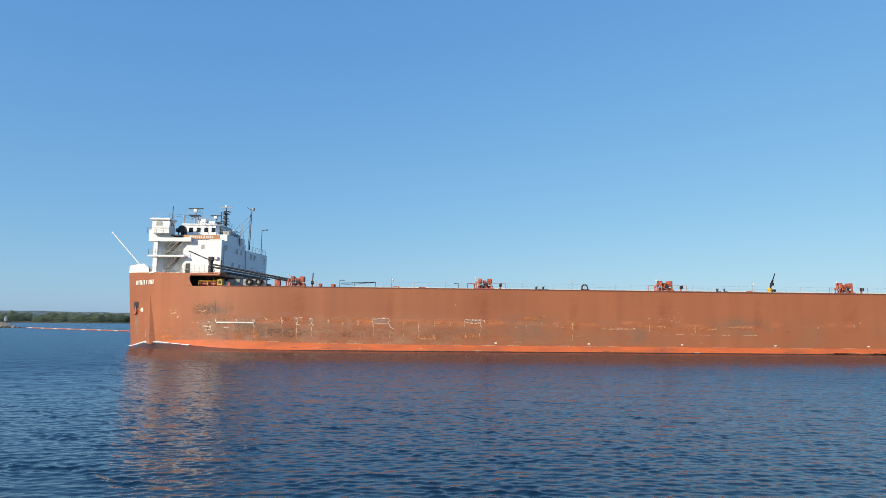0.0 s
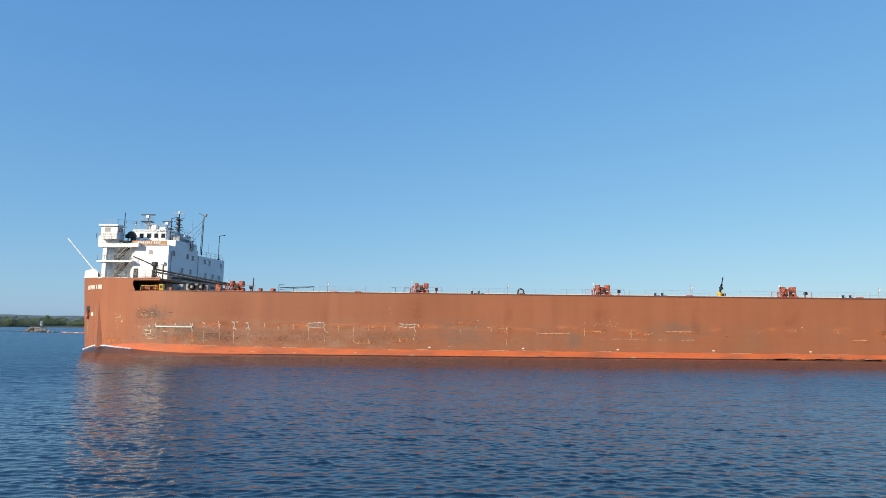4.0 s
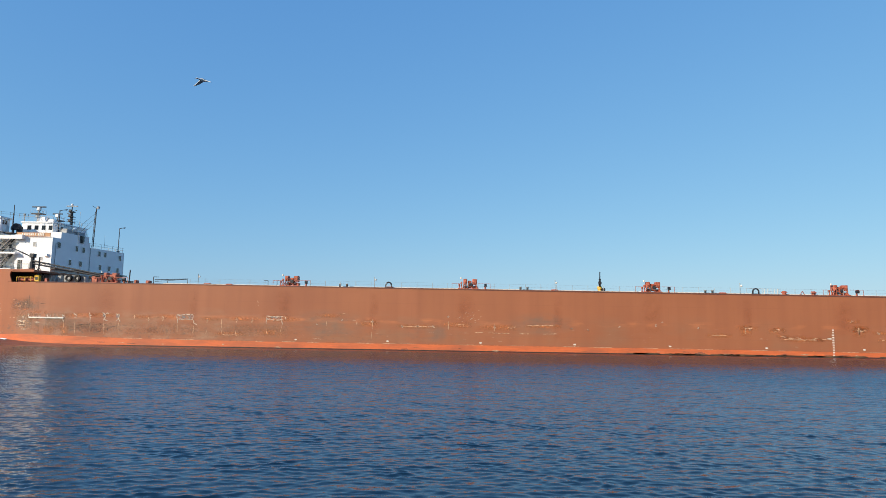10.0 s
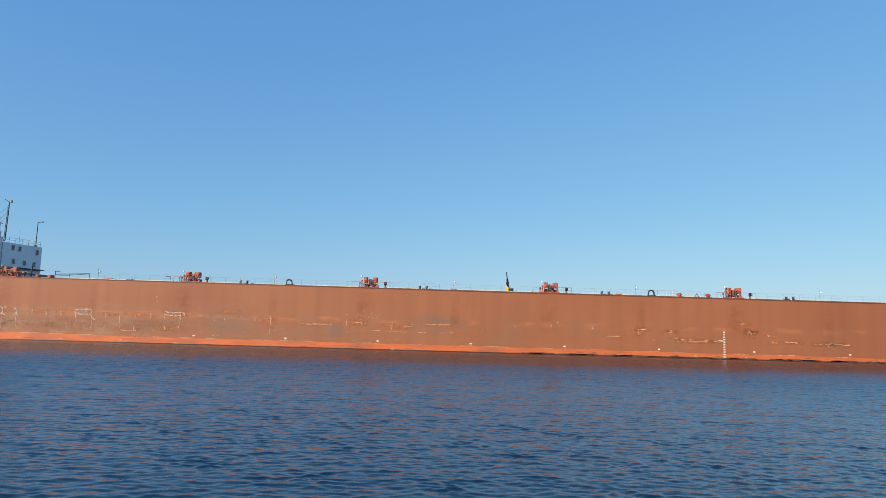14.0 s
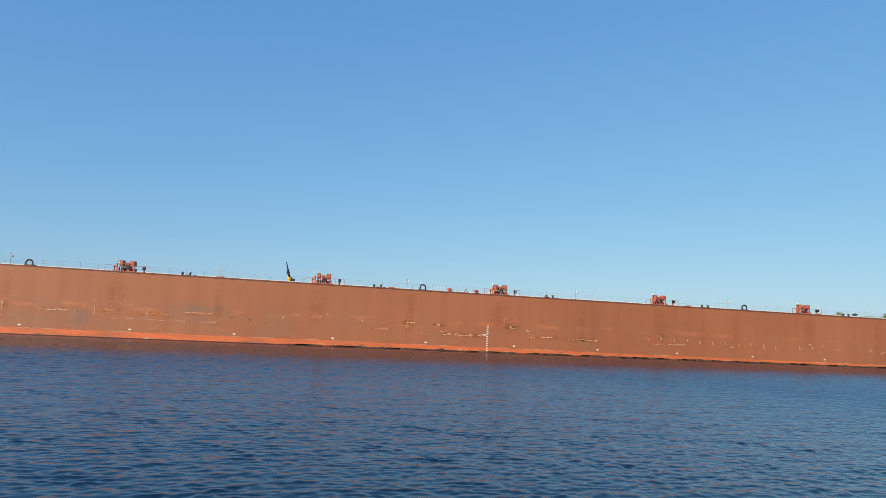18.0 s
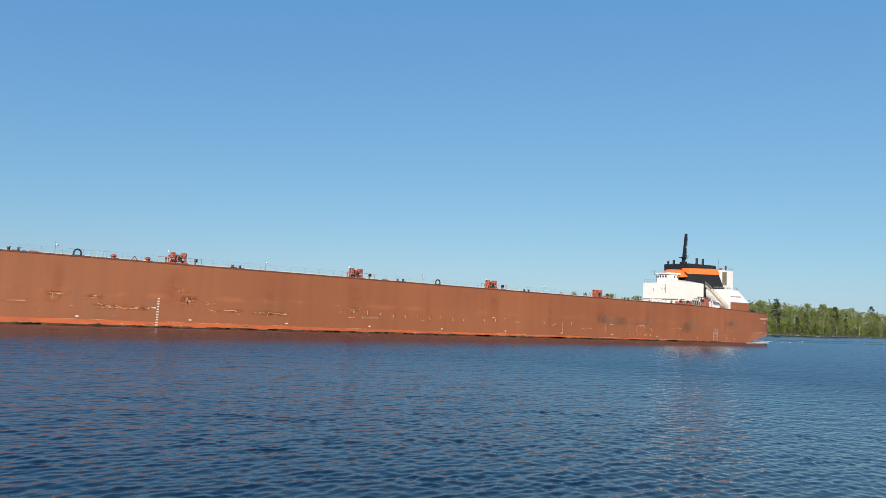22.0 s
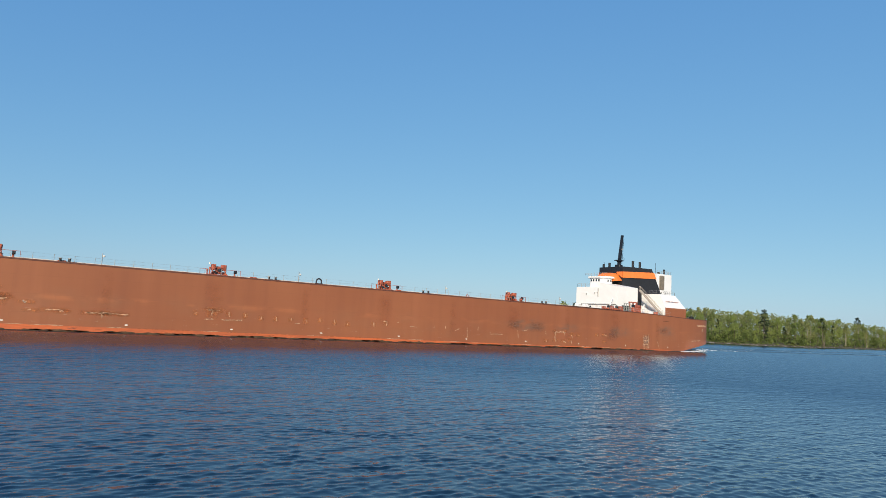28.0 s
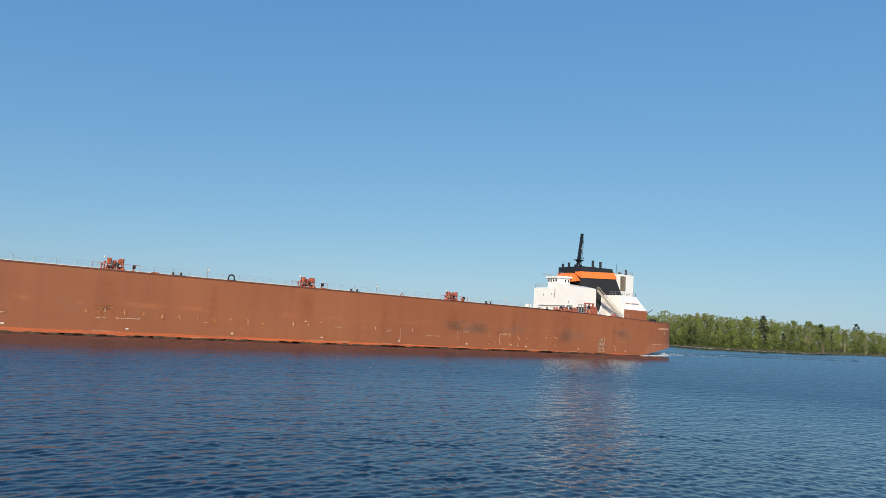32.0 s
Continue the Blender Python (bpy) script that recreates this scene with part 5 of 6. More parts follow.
# fender scars: bare plate inside, a pale rim and runs below
patch(48.7, 4.72, 2.7, 0.85, BARE, "bare_plate", 0.028)
patch(63.2, 4.85, 2.4, 0.5, BARE, "bare_plate", 0.028)
patch(35.4, 4.85, 0.7, 0.75, BARE, "bare_plate", 0.028)
patch(37.65, 4.75, 0.6, 0.7, BARE, "bare_plate", 0.028)
for pts in ([(47.24, 4.98), (48.29, 5.13), (50.08, 5.15)], [(47.24, 4.98), (47.47, 4.39), (47.58, 3.74)], [(50.02, 5.09), (49.95, 4.35), (50.18, 3.76), (50.72, 3.53)], [(47.56, 4.39), (49.95, 4.35)],
            [(61.85, 5.08), (63.18, 4.98), (64.81, 4.99)], [(61.76, 4.67), (63.19, 4.45), (64.52, 4.6)], [(61.94, 4.88), (61.86, 3.85)], [(64.37, 4.75), (64.47, 3.72)], [(64.81, 5.05), (65.11, 4.46)]):
    stroke(pts, 0.15, CHALK)
for pts in ([(35.11, 5.27), (35.68, 4.83), (35.41, 4.09), (36.02, 3.95)], [(35.66, 5.19), (36.42, 5.13)], [(37.32, 5.05), (37.93, 5.0), (37.87, 4.26), (37.52, 3.96)], [(37.87, 4.26), (38.28, 3.82)]):
    stroke(pts, 0.17, CHALK)
for pts in ([(37.83, 3.81), (37.9, 2.04)], [(35.47, 3.94), (35.6, 1.88)], [(47.58, 3.6), (47.5, 2.4)], [(50.2, 3.5), (50.1, 2.2)], [(64.45, 3.7), (64.1, 2.41)], [(61.93, 2.97), (62.03, 2.24)], [(54.68, 2.18), (55.22, 1.98), (57.45, 2.0)], [(56.98, 2.93), (57.06, 2.0)], [(52.23, 2.75), (52.25, 1.87)], [(54.63, 4.62), (54.68, 2.18)], [(28.8, 3.6), (28.9, 1.8)], [(30.7, 3.8), (30.8, 1.7)], [(33.2, 3.9), (33.3, 2.0)]):
    stroke(pts, 0.08, CREAM)
for x, z in ((40.4, 4.6), (42.7, 4.2), (45.07, 4.4), (52.28, 4.2), (57.08, 4.35), (59.55, 4.3)):
    stroke([(x, z + 0.42), (x + 0.05, z), (x, z - 0.4)], 0.13, CREAM)
    stroke([(x - 0.25, z + 0.1), (x + 0.25, z + 0.05)], 0.07, CREAM)
for pts in ([(71.52, 4.36), (71.52, 3.63)], [(74.1, 5.64), (74.5, 5.65)], [(74.7, 4.62), (75.0, 4.6)], [(75.73, 4.6), (76.17, 4.55)], [(76.38, 4.4), (76.38, 3.96)], [(77.49, 4.47), (78.82, 4.48)], [(78.82, 4.86), (78.86, 3.25)], [(78.74, 2.82), (78.73, 1.65)],
            [(83.35, 3.73), (88.74, 3.77)], [(90.86, 4.66), (90.83, 3.35)], [(92.1, 4.14), (93.26, 4.15), (93.25, 3.8)], [(98.08, 4.4), (98.04, 3.12)], [(97.0, 2.96), (100.46, 2.91)], [(100.0, 4.0), (100.3, 3.75), (101.2, 3.8), (101.3, 4.15)]):
    stroke(pts, 0.09, CREAM)
for pts in ([(102.0, 2.9), (103.4, 2.9)], [(103.2, 4.2), (107.4, 4.25)], [(105.6, 2.9), (107.8, 2.95)], [(60.3, 7.5), (60.45, 7.1)], [(60.5, 6.8), (60.55, 6.6)], [(95.0, 3.0), (96.4, 3.0)]):
    stroke(pts, 0.09, CREAM)
for x, z in ((83.5, 3.73), (86.0, 3.78), (88.5, 3.78), (98.06, 3.85), (78.85, 4.4)):
    star(x, z)
for k in range(22):
    x, z = rs.gauss(94.2, 0.8), rs.gauss(5.4, 0.45)
    stroke([(x, z), (x + rs.uniform(0.1, 0.3), z + rs.gauss(0, 0.12))], rs.uniform(0.05, 0.1), rs.choice((CREAM, CHALK)))
for x, z in ((90.8, 5.4), (117.4, 4.2), (110.0, 3.8), (112.6, 3.6), (123.0, 4.5), (124.0, 5.0), (129.5, 4.2), (137.3, 4.0), (152.6, 5.5), (156.5, 3.8), (74.0, 4.6), (70.0, 3.9)):
    star(x, z, rs.uniform(0.14, 0.24))
for x, z, w, h in ((132.6, 3.1, 2.2, 0.0), (136.6, 3.9, 0.0, 1.1), (137.0, 4.3, 1.6, 0.0), (141.4, 3.9, 0.9, 0.2), (145.0, 2.65, 5.2, 0.0), (153.7, 4.0, 0.0, 1.1), (153.9, 4.2, 1.4, 0.0), (165.8, 2.75, 4.0, 0.0), (180.5, 4.0, 2.0, 0.0), (180.4, 3.6, 0.0, 1.1), (160.0, 2.9, 2.0, 0.0)):
    stroke([(x - w / 2, z - h / 2), (x, z), (x + w / 2, z + h / 2)], 0.1, CREAM)
    patch(x, z, w + 2.2, h + 0.8, RUB_ORANGE, out=0.02)
# pale ticks at the frames along the after part, each with bare primer round it
for pts in ([(179.9, 3.97), (181.4, 3.97)], [(180.4, 4.08), (180.6, 3.32)], [(178.1, 3.57), (178.1, 3.24)], [(182.9, 3.89), (183.0, 3.12)], [(185.4, 3.63), (185.5, 3.25)], [(187.9, 3.42), (187.9, 2.85)], [(190.3, 3.43), (190.4, 2.78)], [(192.8, 3.43), (192.9, 2.88)], [(195.3, 3.31), (195.4, 2.75)], [(197.7, 3.5), (197.8, 3.01)], [(193.5, 2.58), (194.3, 2.61)], [(200.3, 3.51), (200.4, 2.5)], [(202.7, 3.09), (202.7, 2.69)], [(207.6, 3.46), (207.7, 2.66)], [(210.1, 3.73), (210.2, 2.86)], [(209.4, 3.64), (210.2, 3.67)], [(212.2, 3.64), (212.6, 3.52)], [(214.8, 3.02), (216.4, 2.9)], [(179.4, 2.57), (180.7, 2.62)], [(181.8, 2.6), (185.0, 2.67)]):
    stroke(pts, 0.13, CREAM)
    if abs(pts[0][0] - pts[1][0]) < 0.3:
        patch(pts[0][0], (pts[0][1] + pts[1][1]) / 2, 1.1, 1.1, RUB_ORANGE, out=0.02)
for pts in ([(220.0, 3.32), (220.0, 2.81)], [(222.4, 3.41), (222.5, 2.89)], [(227.4, 3.44), (227.5, 0.94)], [(229.9, 3.57), (229.9, 2.8)], [(225.6, 3.04), (224.5, 2.55)], [(232.8, 2.24), (235.9, 2.33)], [(239.7, 3.32), (239.9, 1.74)], [(240.9, 3.25), (242.3, 3.41)], [(242.2, 1.48), (242.3, 0.8)], [(247.1, 3.37), (247.2, 2.68)]):
    stroke(pts, 0.13, CREAM)
for pts in ([(141.3, 4.18), (141.8, 4.16)], [(141.9, 3.1), (142.6, 3.01)], [(143.0, 2.84), (143.9, 2.83)], [(144.2, 2.97), (144.9, 2.83)], [(146.6, 2.72), (147.4, 2.88)], [(148.1, 2.74), (148.8, 2.77)], [(153.6, 4.6), (153.7, 3.47)], [(153.5, 4.06), (154.4, 4.12)], [(152.5, 5.52), (153.0, 5.63)], [(156.4, 3.82), (156.8, 3.82)], [(163.6, 2.72), (165.0, 2.72)], [(165.7, 2.81), (166.9, 2.72)], [(167.8, 2.67), (169.0, 2.73)], [(157.0, 2.74), (157.4, 2.76)], [(160.6, 2.72), (161.2, 2.75)], [(165.7, 2.66), (165.8, 2.02)]):
    stroke(pts, 0.13, CREAM)
    patch(pts[0][0] + 0.4, pts[0][1], 2.4, 0.7, RUB_ORANGE, out=0.02)
for k in range(17):
    scrape(66.7 + k * 14.6, 1.45 - k * 0.03, 0.4, 0.24, PALE, "load_mark", ragged=0.1)
for pts in ([(249.9, 3.25), (252.7, 3.34)], [(249.7, 3.46), (249.8, 1.6)], [(252.2, 3.54), (252.3, 2.83)], [(254.4, 2.98), (254.8, 2.15)], [(256.4, 2.83), (256.9, 2.63)], [(261.9, 3.12), (262.4, 2.79)], [(264.1, 3.19), (265.1, 2.96)], [(249.8, 1.6), (250.0, 1.19)], [(252.0, 1.45), (252.9, 1.18)], [(254.1, 1.71), (254.6, 1.09)], [(247.2, 1.41), (247.5, 1.25)], [(264.4, 1.67), (264.6, 1.33)]):
    stroke(pts, 0.2, CREAM)
    patch(pts[0][0], pts[0][1], 1.8, 0.9, RUB_ORANGE, out=0.02)
# ladder-shaped scar near the stern
for pts in ([(277.1, 3.22), (277.3, 0.72)], [(278.9, 3.96), (278.7, 0.52)], [(277.2, 2.31), (278.8, 2.26)], [(277.1, 1.4), (278.8, 1.44)], [(277.1, 0.58), (279.1, 0.71)], [(277.7, 3.6), (278.5, 2.34)], [(282.0, 2.2), (282.7, 0.6)], [(295.2, 2.66), (299.1, 2.93)]):
    stroke(pts, 0.15, CREAM)
patch(278.0, 2.2, 2.6, 3.4, RUB_PALE)
for x, z, w, h in ((239, 4.3, 4.0, 1.8), (244.8, 4.1, 4.6, 2.3), (266.6, 3.2, 4.4, 2.8), (284.2, 4.8, 3.4, 1.5)):
    patch(x, z, w, h, RUB_DARK)
# rust-red runs below the deck machinery
for k in range(9):
    patch(35.5 + 29.0 * k, deck_z(35.5 + 29.0 * k) - 3.4, 3.4, 6.4, RUB_RED, "rust_run", 0.009)
    patch(50.0 + 29.0 * k, deck_z(50.0 + 29.0 * k) - 4.2, 1.6, 7.6, RUB_RED, "rust_run", 0.009)
scrape(285.0, 7.1, 2.2, 0.16, DARKFLAKE, ragged=0.4)
# chips of pale paint along the top of the boot topping
for k in range(60):
    x = 28 + k * 4.1 + rs.uniform(-1, 1)
    scrape(x, boot_z(x) + 0.03, rs.uniform(1.2, 4.0), rs.uniform(0.06, 0.16), rs.choice((CREAM, CREAM, PRIMER)), ragged=0.7)
for k in range(30):
    scrape(rs.uniform(30, 200), rs.uniform(0.2, 0.6), rs.uniform(0.3, 1.6), rs.uniform(0.12, 0.3), rs.choice((SMEAR, PRIMER, CREAM)), ragged=0.8)
for k in range(40):
    scrape(rs.gauss(14.6, 0.8), rs.gauss(5.6, 0.6), rs.uniform(0.08, 0.3), rs.uniform(0.08, 0.35), CREAM, ragged=0.8)
# dark uneven weed along the waterline
for k in range(66):
    x = 120 + k * 2.45 + rs.uniform(-1.2, 1.2)
    scrape(x, 0.17, rs.uniform(2.0, 5.0), rs.uniform(0.2, 0.4) + 0.0014 * (x - 120), WEED, "weed_streak", ragged=0.75)


# ---- water ----
WAVE = 0.0036


def water():
    rs2 = [5.0]
    while rs2[-1] < 110:
        rs2.append(rs2[-1] + max(0.07, rs2[-1] * 0.0024))
    while rs2[-1] < 140:
        rs2.append(rs2[-1] * 1.004)
    while rs2[-1] < 4600:
        rs2.append(rs2[-1] * 1.06)
    r = np.array(rs2)
    az = np.radians(np.concatenate([np.arange(-39, 69, 0.125), np.arange(69, 321, 2.0)]))
    X, Y = r[:, None] * np.sin(az)[None], r[:, None] * np.cos(az)[None]
    Zw, DX, DY = np.zeros_like(X), np.zeros_like(X), np.zeros_like(X)
    rng = np.random.RandomState(4)
    for k in range(54):
        lam = 0.27 * 1.046 ** k * rng.uniform(0.93, 1.07)
        th = math.radians(rng.normal(85, 24 + 6 * lam))
        kk = 2 * math.pi / lam
        amp = WAVE * lam ** 0.85 / (1 + (lam / 0.9) ** 2.2)
        # short waves die out where the mesh gets too coarse for them
        fade = np.clip((lam / (3.0 * np.maximum(0.07, r * 0.0024)) - 0.6) / 0.8, 0, 1)[:, None]
        ph = kk * (X * math.cos(th) + Y * math.sin(th)) + rng.uniform(0, 6.28)
        Zw += fade * amp * np.sin(ph)
        DX += fade * amp * 0.8 * math.cos(th) * np.cos(ph)
        DY += fade * amp * 0.8 * math.sin(th) * np.cos(ph)
    # gusts: patches of stronger and weaker ripple
    gust = 0.95 + 0.32 * np.sin(X * 0.045 + 1.3 * np.sin(Y * 0.06)) * np.sin(Y * 0.09 + 0.8 * np.sin(X * 0.03))
    # wave groups: short steep crests among flatter water
    grp = np.zeros_like(X)
    for k in range(7):
        th, kk = math.radians(rng.normal(70, 40)), 2 * math.pi / rng.uniform(1.2, 5.0)
        grp += np.sin(kk * (0.6 * X * math.cos(th) + Y * math.sin(th)) + rng.uniform(0, 6.28))
    grp = 0.78 + 0.6 * np.clip(grp / 2.6, 0, 1.3) ** 1.4
    # the breeze is livelier close to the shore
    near = 1 + 0.35 * np.clip((60 - r) / 38, 0, 1)
    far = (np.clip((150 - r) / 50, 0, 1) * near)[:, None] * gust * grp
    Zw *= far
    X, Y = X + DX * far, Y + DY * far
    nr, na = X.shape
    co = np.vstack([np.stack([X, Y, Zw], -1).reshape(-1, 3), [[0, 0, 0]]])
    i, j = np.meshgrid(np.arange(nr - 1), np.arange(na), indexing="ij")
    j2 = (j + 1) % na
    q = np.stack([(i + 1) * na + j, (i + 1) * na + j2, i * na + j2, i * na + j], -1).reshape(-1, 4)
    c = len(co) - 1
    me = bpy.data.meshes.new("water")
    me.from_pydata(co.tolist(), [], q.tolist() + [(a, (a + 1) % na, c) for a in range(na)])
    me.polygons.foreach_set("use_smooth", [True] * len(me.polygons))
    me.materials.append(WATER)
    return tagged(new("water", me), "dark blue rippled lake water with small wind waves", "water", kind="structure")


lake = water()


SWELL = ((0.9, 0.0), (3, 0.12), (5, 0.55), (7.3, 1.0), (10, 1.05), (13, 0.92), (17.7, 0.72), (22.6, 0.48), (26, 0.32), (33, 0.18), (45, 0.0), (400, 0.0))


def bow_rise(x, d):
    """Height of the water heaped against the bow, d metres out from the plating."""
    x = max(x, 0.9)
    for (a, p), (b, q) in zip(SWELL, SWELL[1:]):
        if x <= b:
            return (p + (q - p) * (x - a) / (b - a)) * max(0.0, 1 - d / 4.5) ** 1.6


def swell_reach(x):
    return min(1.0, 0.04 + max(0.0, x - 2) / 14.0)


def bow_wave():
    ds = (-0.4, 0.0, 0.4, 1.0, 1.8, 2.8, 3.8, 4.5)
    xs = XS + [18, 20, 22, 24, 27, 30, 34, 40, 45]
    verts, faces = [], []
    for x in xs:
        e = 0.02
        nx, ny = inset(x + e) - inset(max(0.9, x - e)), -(x + e - max(0.9, x - e))
        q = math.hypot(nx, ny)
        for d in ds:
            o = d * swell_reach(x)
            verts.append((raked(x, 1.0) + nx / q * o, inset(x) + ny / q * o, bow_rise(x, max(0, d)) - 0.04 + 0.05 * noise.noise((x * 0.8, d * 1.5, 3.0))))
    k = len(ds)
    for i in range(len(xs) - 1):
        for j in range(k - 1):
            a = i * k + j
            faces.append((a, a + 1, a + k + 1, a + k))
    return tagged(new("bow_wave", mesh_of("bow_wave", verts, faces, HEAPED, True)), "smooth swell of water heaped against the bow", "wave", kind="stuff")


bow_swell = bow_wave()


def foam(name, label, spots):
    """Many small uneven flecks of foam; spots: x, y, length, width."""
    r = random.Random(3)
    verts, faces = [], []
    for x, y, a, w, *up in spots:
        n = 7
        z0 = up[0] if up else 0.0
        base = len(verts)
        verts.append((x, y, z0 + 0.06 + r.uniform(0, 0.05)))
        for i in range(n):
            t = 2 * math.pi * i / n
            verts.append((x + a * math.cos(t) * r.uniform(0.6, 1.1), y + w * math.sin(t) * r.uniform(0.6, 1.1), z0 + r.uniform(-0.02, 0.06)))
        faces += [(base, base + 1 + i, base + 1 + (i + 1) % n) for i in range(n)]
    return tagged(new(name, mesh_of(name, verts, faces, FOAM)), label, "foam", kind="stuff")


def foams():
    r = random.Random(11)
    bow = []
    for k in range(900):
        x = 1.0 + (r.uniform(0, 17) if k % 4 else abs(r.gauss(0, 6)))
        if x < 3 and r.random() < 0.5:
            continue
        d = abs(r.gauss(0.0, 0.1)) + 0.02
        e = 0.02
        nx, ny = inset(x + e) - inset(max(0.9, x - e)), -(x + e - max(0.9, x - e))
        q = math.hypot(nx, ny)
        if noise.noise((x * 0.9, 5.0, 0)) < -0.28 and x > 5:
            continue
        bow.append((raked(x, 1.0) + nx / q * d, inset(x) + ny / q * d, r.uniform(0.06, 0.2), r.uniform(0.03, 0.07), bow_rise(x, d / swell_reach(x)) + r.uniform(-0.05, 0.04)))
    a = foam("bow_foam", "thin white foam along the bow waterline", bow)
    st = []
    for k in range(760):
        u = r.random()
        x = 291 + 12.0 * u
        y = inset(min(x, 304)) - 0.5 + r.random() * (0.8 + 4.5 * u)
        st.append((x, y, r.uniform(0.12, 0.5), r.uniform(0.08, 0.25), r.uniform(0, 0.45) * u))
    for k in range(320):
        x = 301.5 + r.expovariate(1 / 11)
        st.append((x, 12 + 0.05 * (x - 300) + r.gauss(0, 2.4), r.uniform(0.15, 0.6), r.uniform(0.05, 0.16), r.uniform(0.0, 0.35) * math.exp(-(x - 301) / 25)))
    for k in range(130):
        x = 306 + r.uniform(0, 1) ** 1.6 * 170
        if noise.noise((x * 0.11, 2.0, 0)) < 0.1:
            continue
        st.append((x, 14.0 + 0.06 * (x - 302) + r.gauss(0, 0.6), r.uniform(0.15, 0.7), r.uniform(0.03, 0.09), 0.18))
    b = foam("stern_wake", "churned white wake trailing behind the stern", st)
    return a, b


bow_foam, stern_wake = foams()


def wake_ridges():
    """Low rolling ridges of the wake that trail behind the stern."""
    verts, faces = [], []
    prof = ((-2.2, -0.05), (-1.1, 0.1), (0.0, 0.3), (0.8, 0.2), (2.2, -0.05))
    for y0, drift, x1 in ((12.5, 0.05, 560), (20.0, 0.12, 480)):
        n = 170
        for i in range(n + 1):
            x = 303 + (x1 - 303) * i / n
            lift = (0.55 + 0.75 * noise.noise((x * 0.12, y0, 0)) + 0.4 * noise.noise((x * 0.5, y0, 3))) * min(1, (x - 303) / 6)
            y = y0 + drift * (x - 303) + 0.6 * noise.noise((x * 0.07, y0, 7))
            for dy, h in prof:
                verts.append((x, y + dy, max(h * lift * 1.5, -0.06)))
        base, k = len(verts) - (n + 1) * len(prof), len(prof)
        for i in range(n):
            for j in range(k - 1):
                a = base + i * k + j
                faces.append((a, a + k, a + k + 1, a + 1))
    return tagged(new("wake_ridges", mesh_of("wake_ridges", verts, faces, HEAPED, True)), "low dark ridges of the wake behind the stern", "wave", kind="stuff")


stern_ridges = wake_ridges()

# ---- shores ----
SOIL = mat("shore_soil", (0.10, 0.085, 0.05), 0.9, var=0.3, scale=0.2)
ROCK = mat("shore_rock", (0.27, 0.25, 0.22), 0.85, var=0.3, scale=1.5)
BARK = mat("bark", (0.17, 0.14, 0.11), 0.9, var=0.3, scale=2.0)
PALEBARK = mat("pale_bark", (0.42, 0.38, 0.32), 0.8, var=0.3, scale=2.0)


def leaf_material(name, a, b, c):
    m = bpy.data.materials.new(name)
    m.use_nodes = True
    n, l = m.node_tree.nodes, m.node_tree.links
    s = n["Principled BSDF"]
    s.inputs["Roughness"].default_value = 0.7
    oi, ge, ad, fr, rp = n.new("ShaderNodeObjectInfo"), n.new("ShaderNodeNewGeometry"), n.new("ShaderNodeMath"), n.new("ShaderNodeMath"), n.new("ShaderNodeValToRGB")
    ad.operation, fr.operation = "MULTIPLY_ADD", "FRACT"
    l.new(ge.outputs["Random Per Island"], ad.inputs[0])
    ad.inputs[1].default_value = 0.22
    l.new(oi.outputs["Random"], ad.inputs[2])
    l.new(ad.outputs[0], fr.inputs[0])
    e = rp.color_ramp.elements
    e[0].color, e[1].color = (*a, 1), (*c, 1)
    e.new(0.5).color = (*b, 1)
    e.new(0.95).color = (*a, 1)
    l.new(fr.outputs[0], rp.inputs[0])
    l.new(rp.outputs[0], s.inputs["Base Color"])
    tr, mx = n.new("ShaderNodeBsdfTranslucent"), n.new("ShaderNodeMixShader")
    l.new(rp.outputs[0], tr.inputs["Color"])
    mx.inputs[0].default_value = 0.5
    l.new(s.outputs[0], mx.inputs[1])
    l.new(tr.outputs[0], mx.inputs[2])
    l.new(mx.outputs[0], n["Material Output"].inputs["Surface"])
    return m


SPRING = leaf_material("spring_leaves", (0.22, 0.29, 0.085), (0.38, 0.45, 0.13), (0.52, 0.52, 0.21))
OLIVE = leaf_material("olive_leaves", (0.30, 0.34, 0.13), (0.42, 0.43, 0.18), (0.50, 0.47, 0.25))
# brush green is darkened: shading at the foot of the woods, put in as colour
SHADEBRUSH = leaf_material("shaded_brush_leaves", (0.13, 0.18, 0.05), (0.24, 0.31, 0.08), (0.34, 0.37, 0.12))
PINE = leaf_material("pine_needles", (0.045, 0.075, 0.035), (0.06, 0.095, 0.04), (0.08, 0.11, 0.05))
# both far leaf colours are paled and greyed to hold the distance haze
FAR = leaf_material("far_hazed_leaves", (0.28, 0.34, 0.23), (0.36, 0.41, 0.27), (0.44, 0.46, 0.31))

FARDARK = leaf_material("far_dark_hazed_leaves", (0.14, 0.19, 0.13), (0.19, 0.24, 0.16), (0.25, 0.29, 0.19))


def clump(verts, faces, p, s, r, flat=0.7):
    """One leaf clump: a few crossed ragged blades."""
    for _ in range(3):
        base = len(verts)
        a, t = r.uniform(0, 6.28), r.uniform(-0.6, 0.6)
        u = Vector((math.cos(a), math.sin(a), t)).normalized()
        v = Vector((-math.sin(a) * 0.4, math.cos(a) * 0.4, flat + r.uniform(-0.4, 0.4))).normalized()
        for du, dv in ((-1, -0.3), (-0.2, -0.8), (0.9, -0.4), (0.7, 0.6), (-0.1, 1.0), (-0.8, 0.5)):
            q = p + u * du * s * r.uniform(0.6, 1.1) + v * dv * s * r.uniform(0.6, 1.1)
            verts.append(tuple(q))
        faces.append(tuple(range(base, base + 6)))


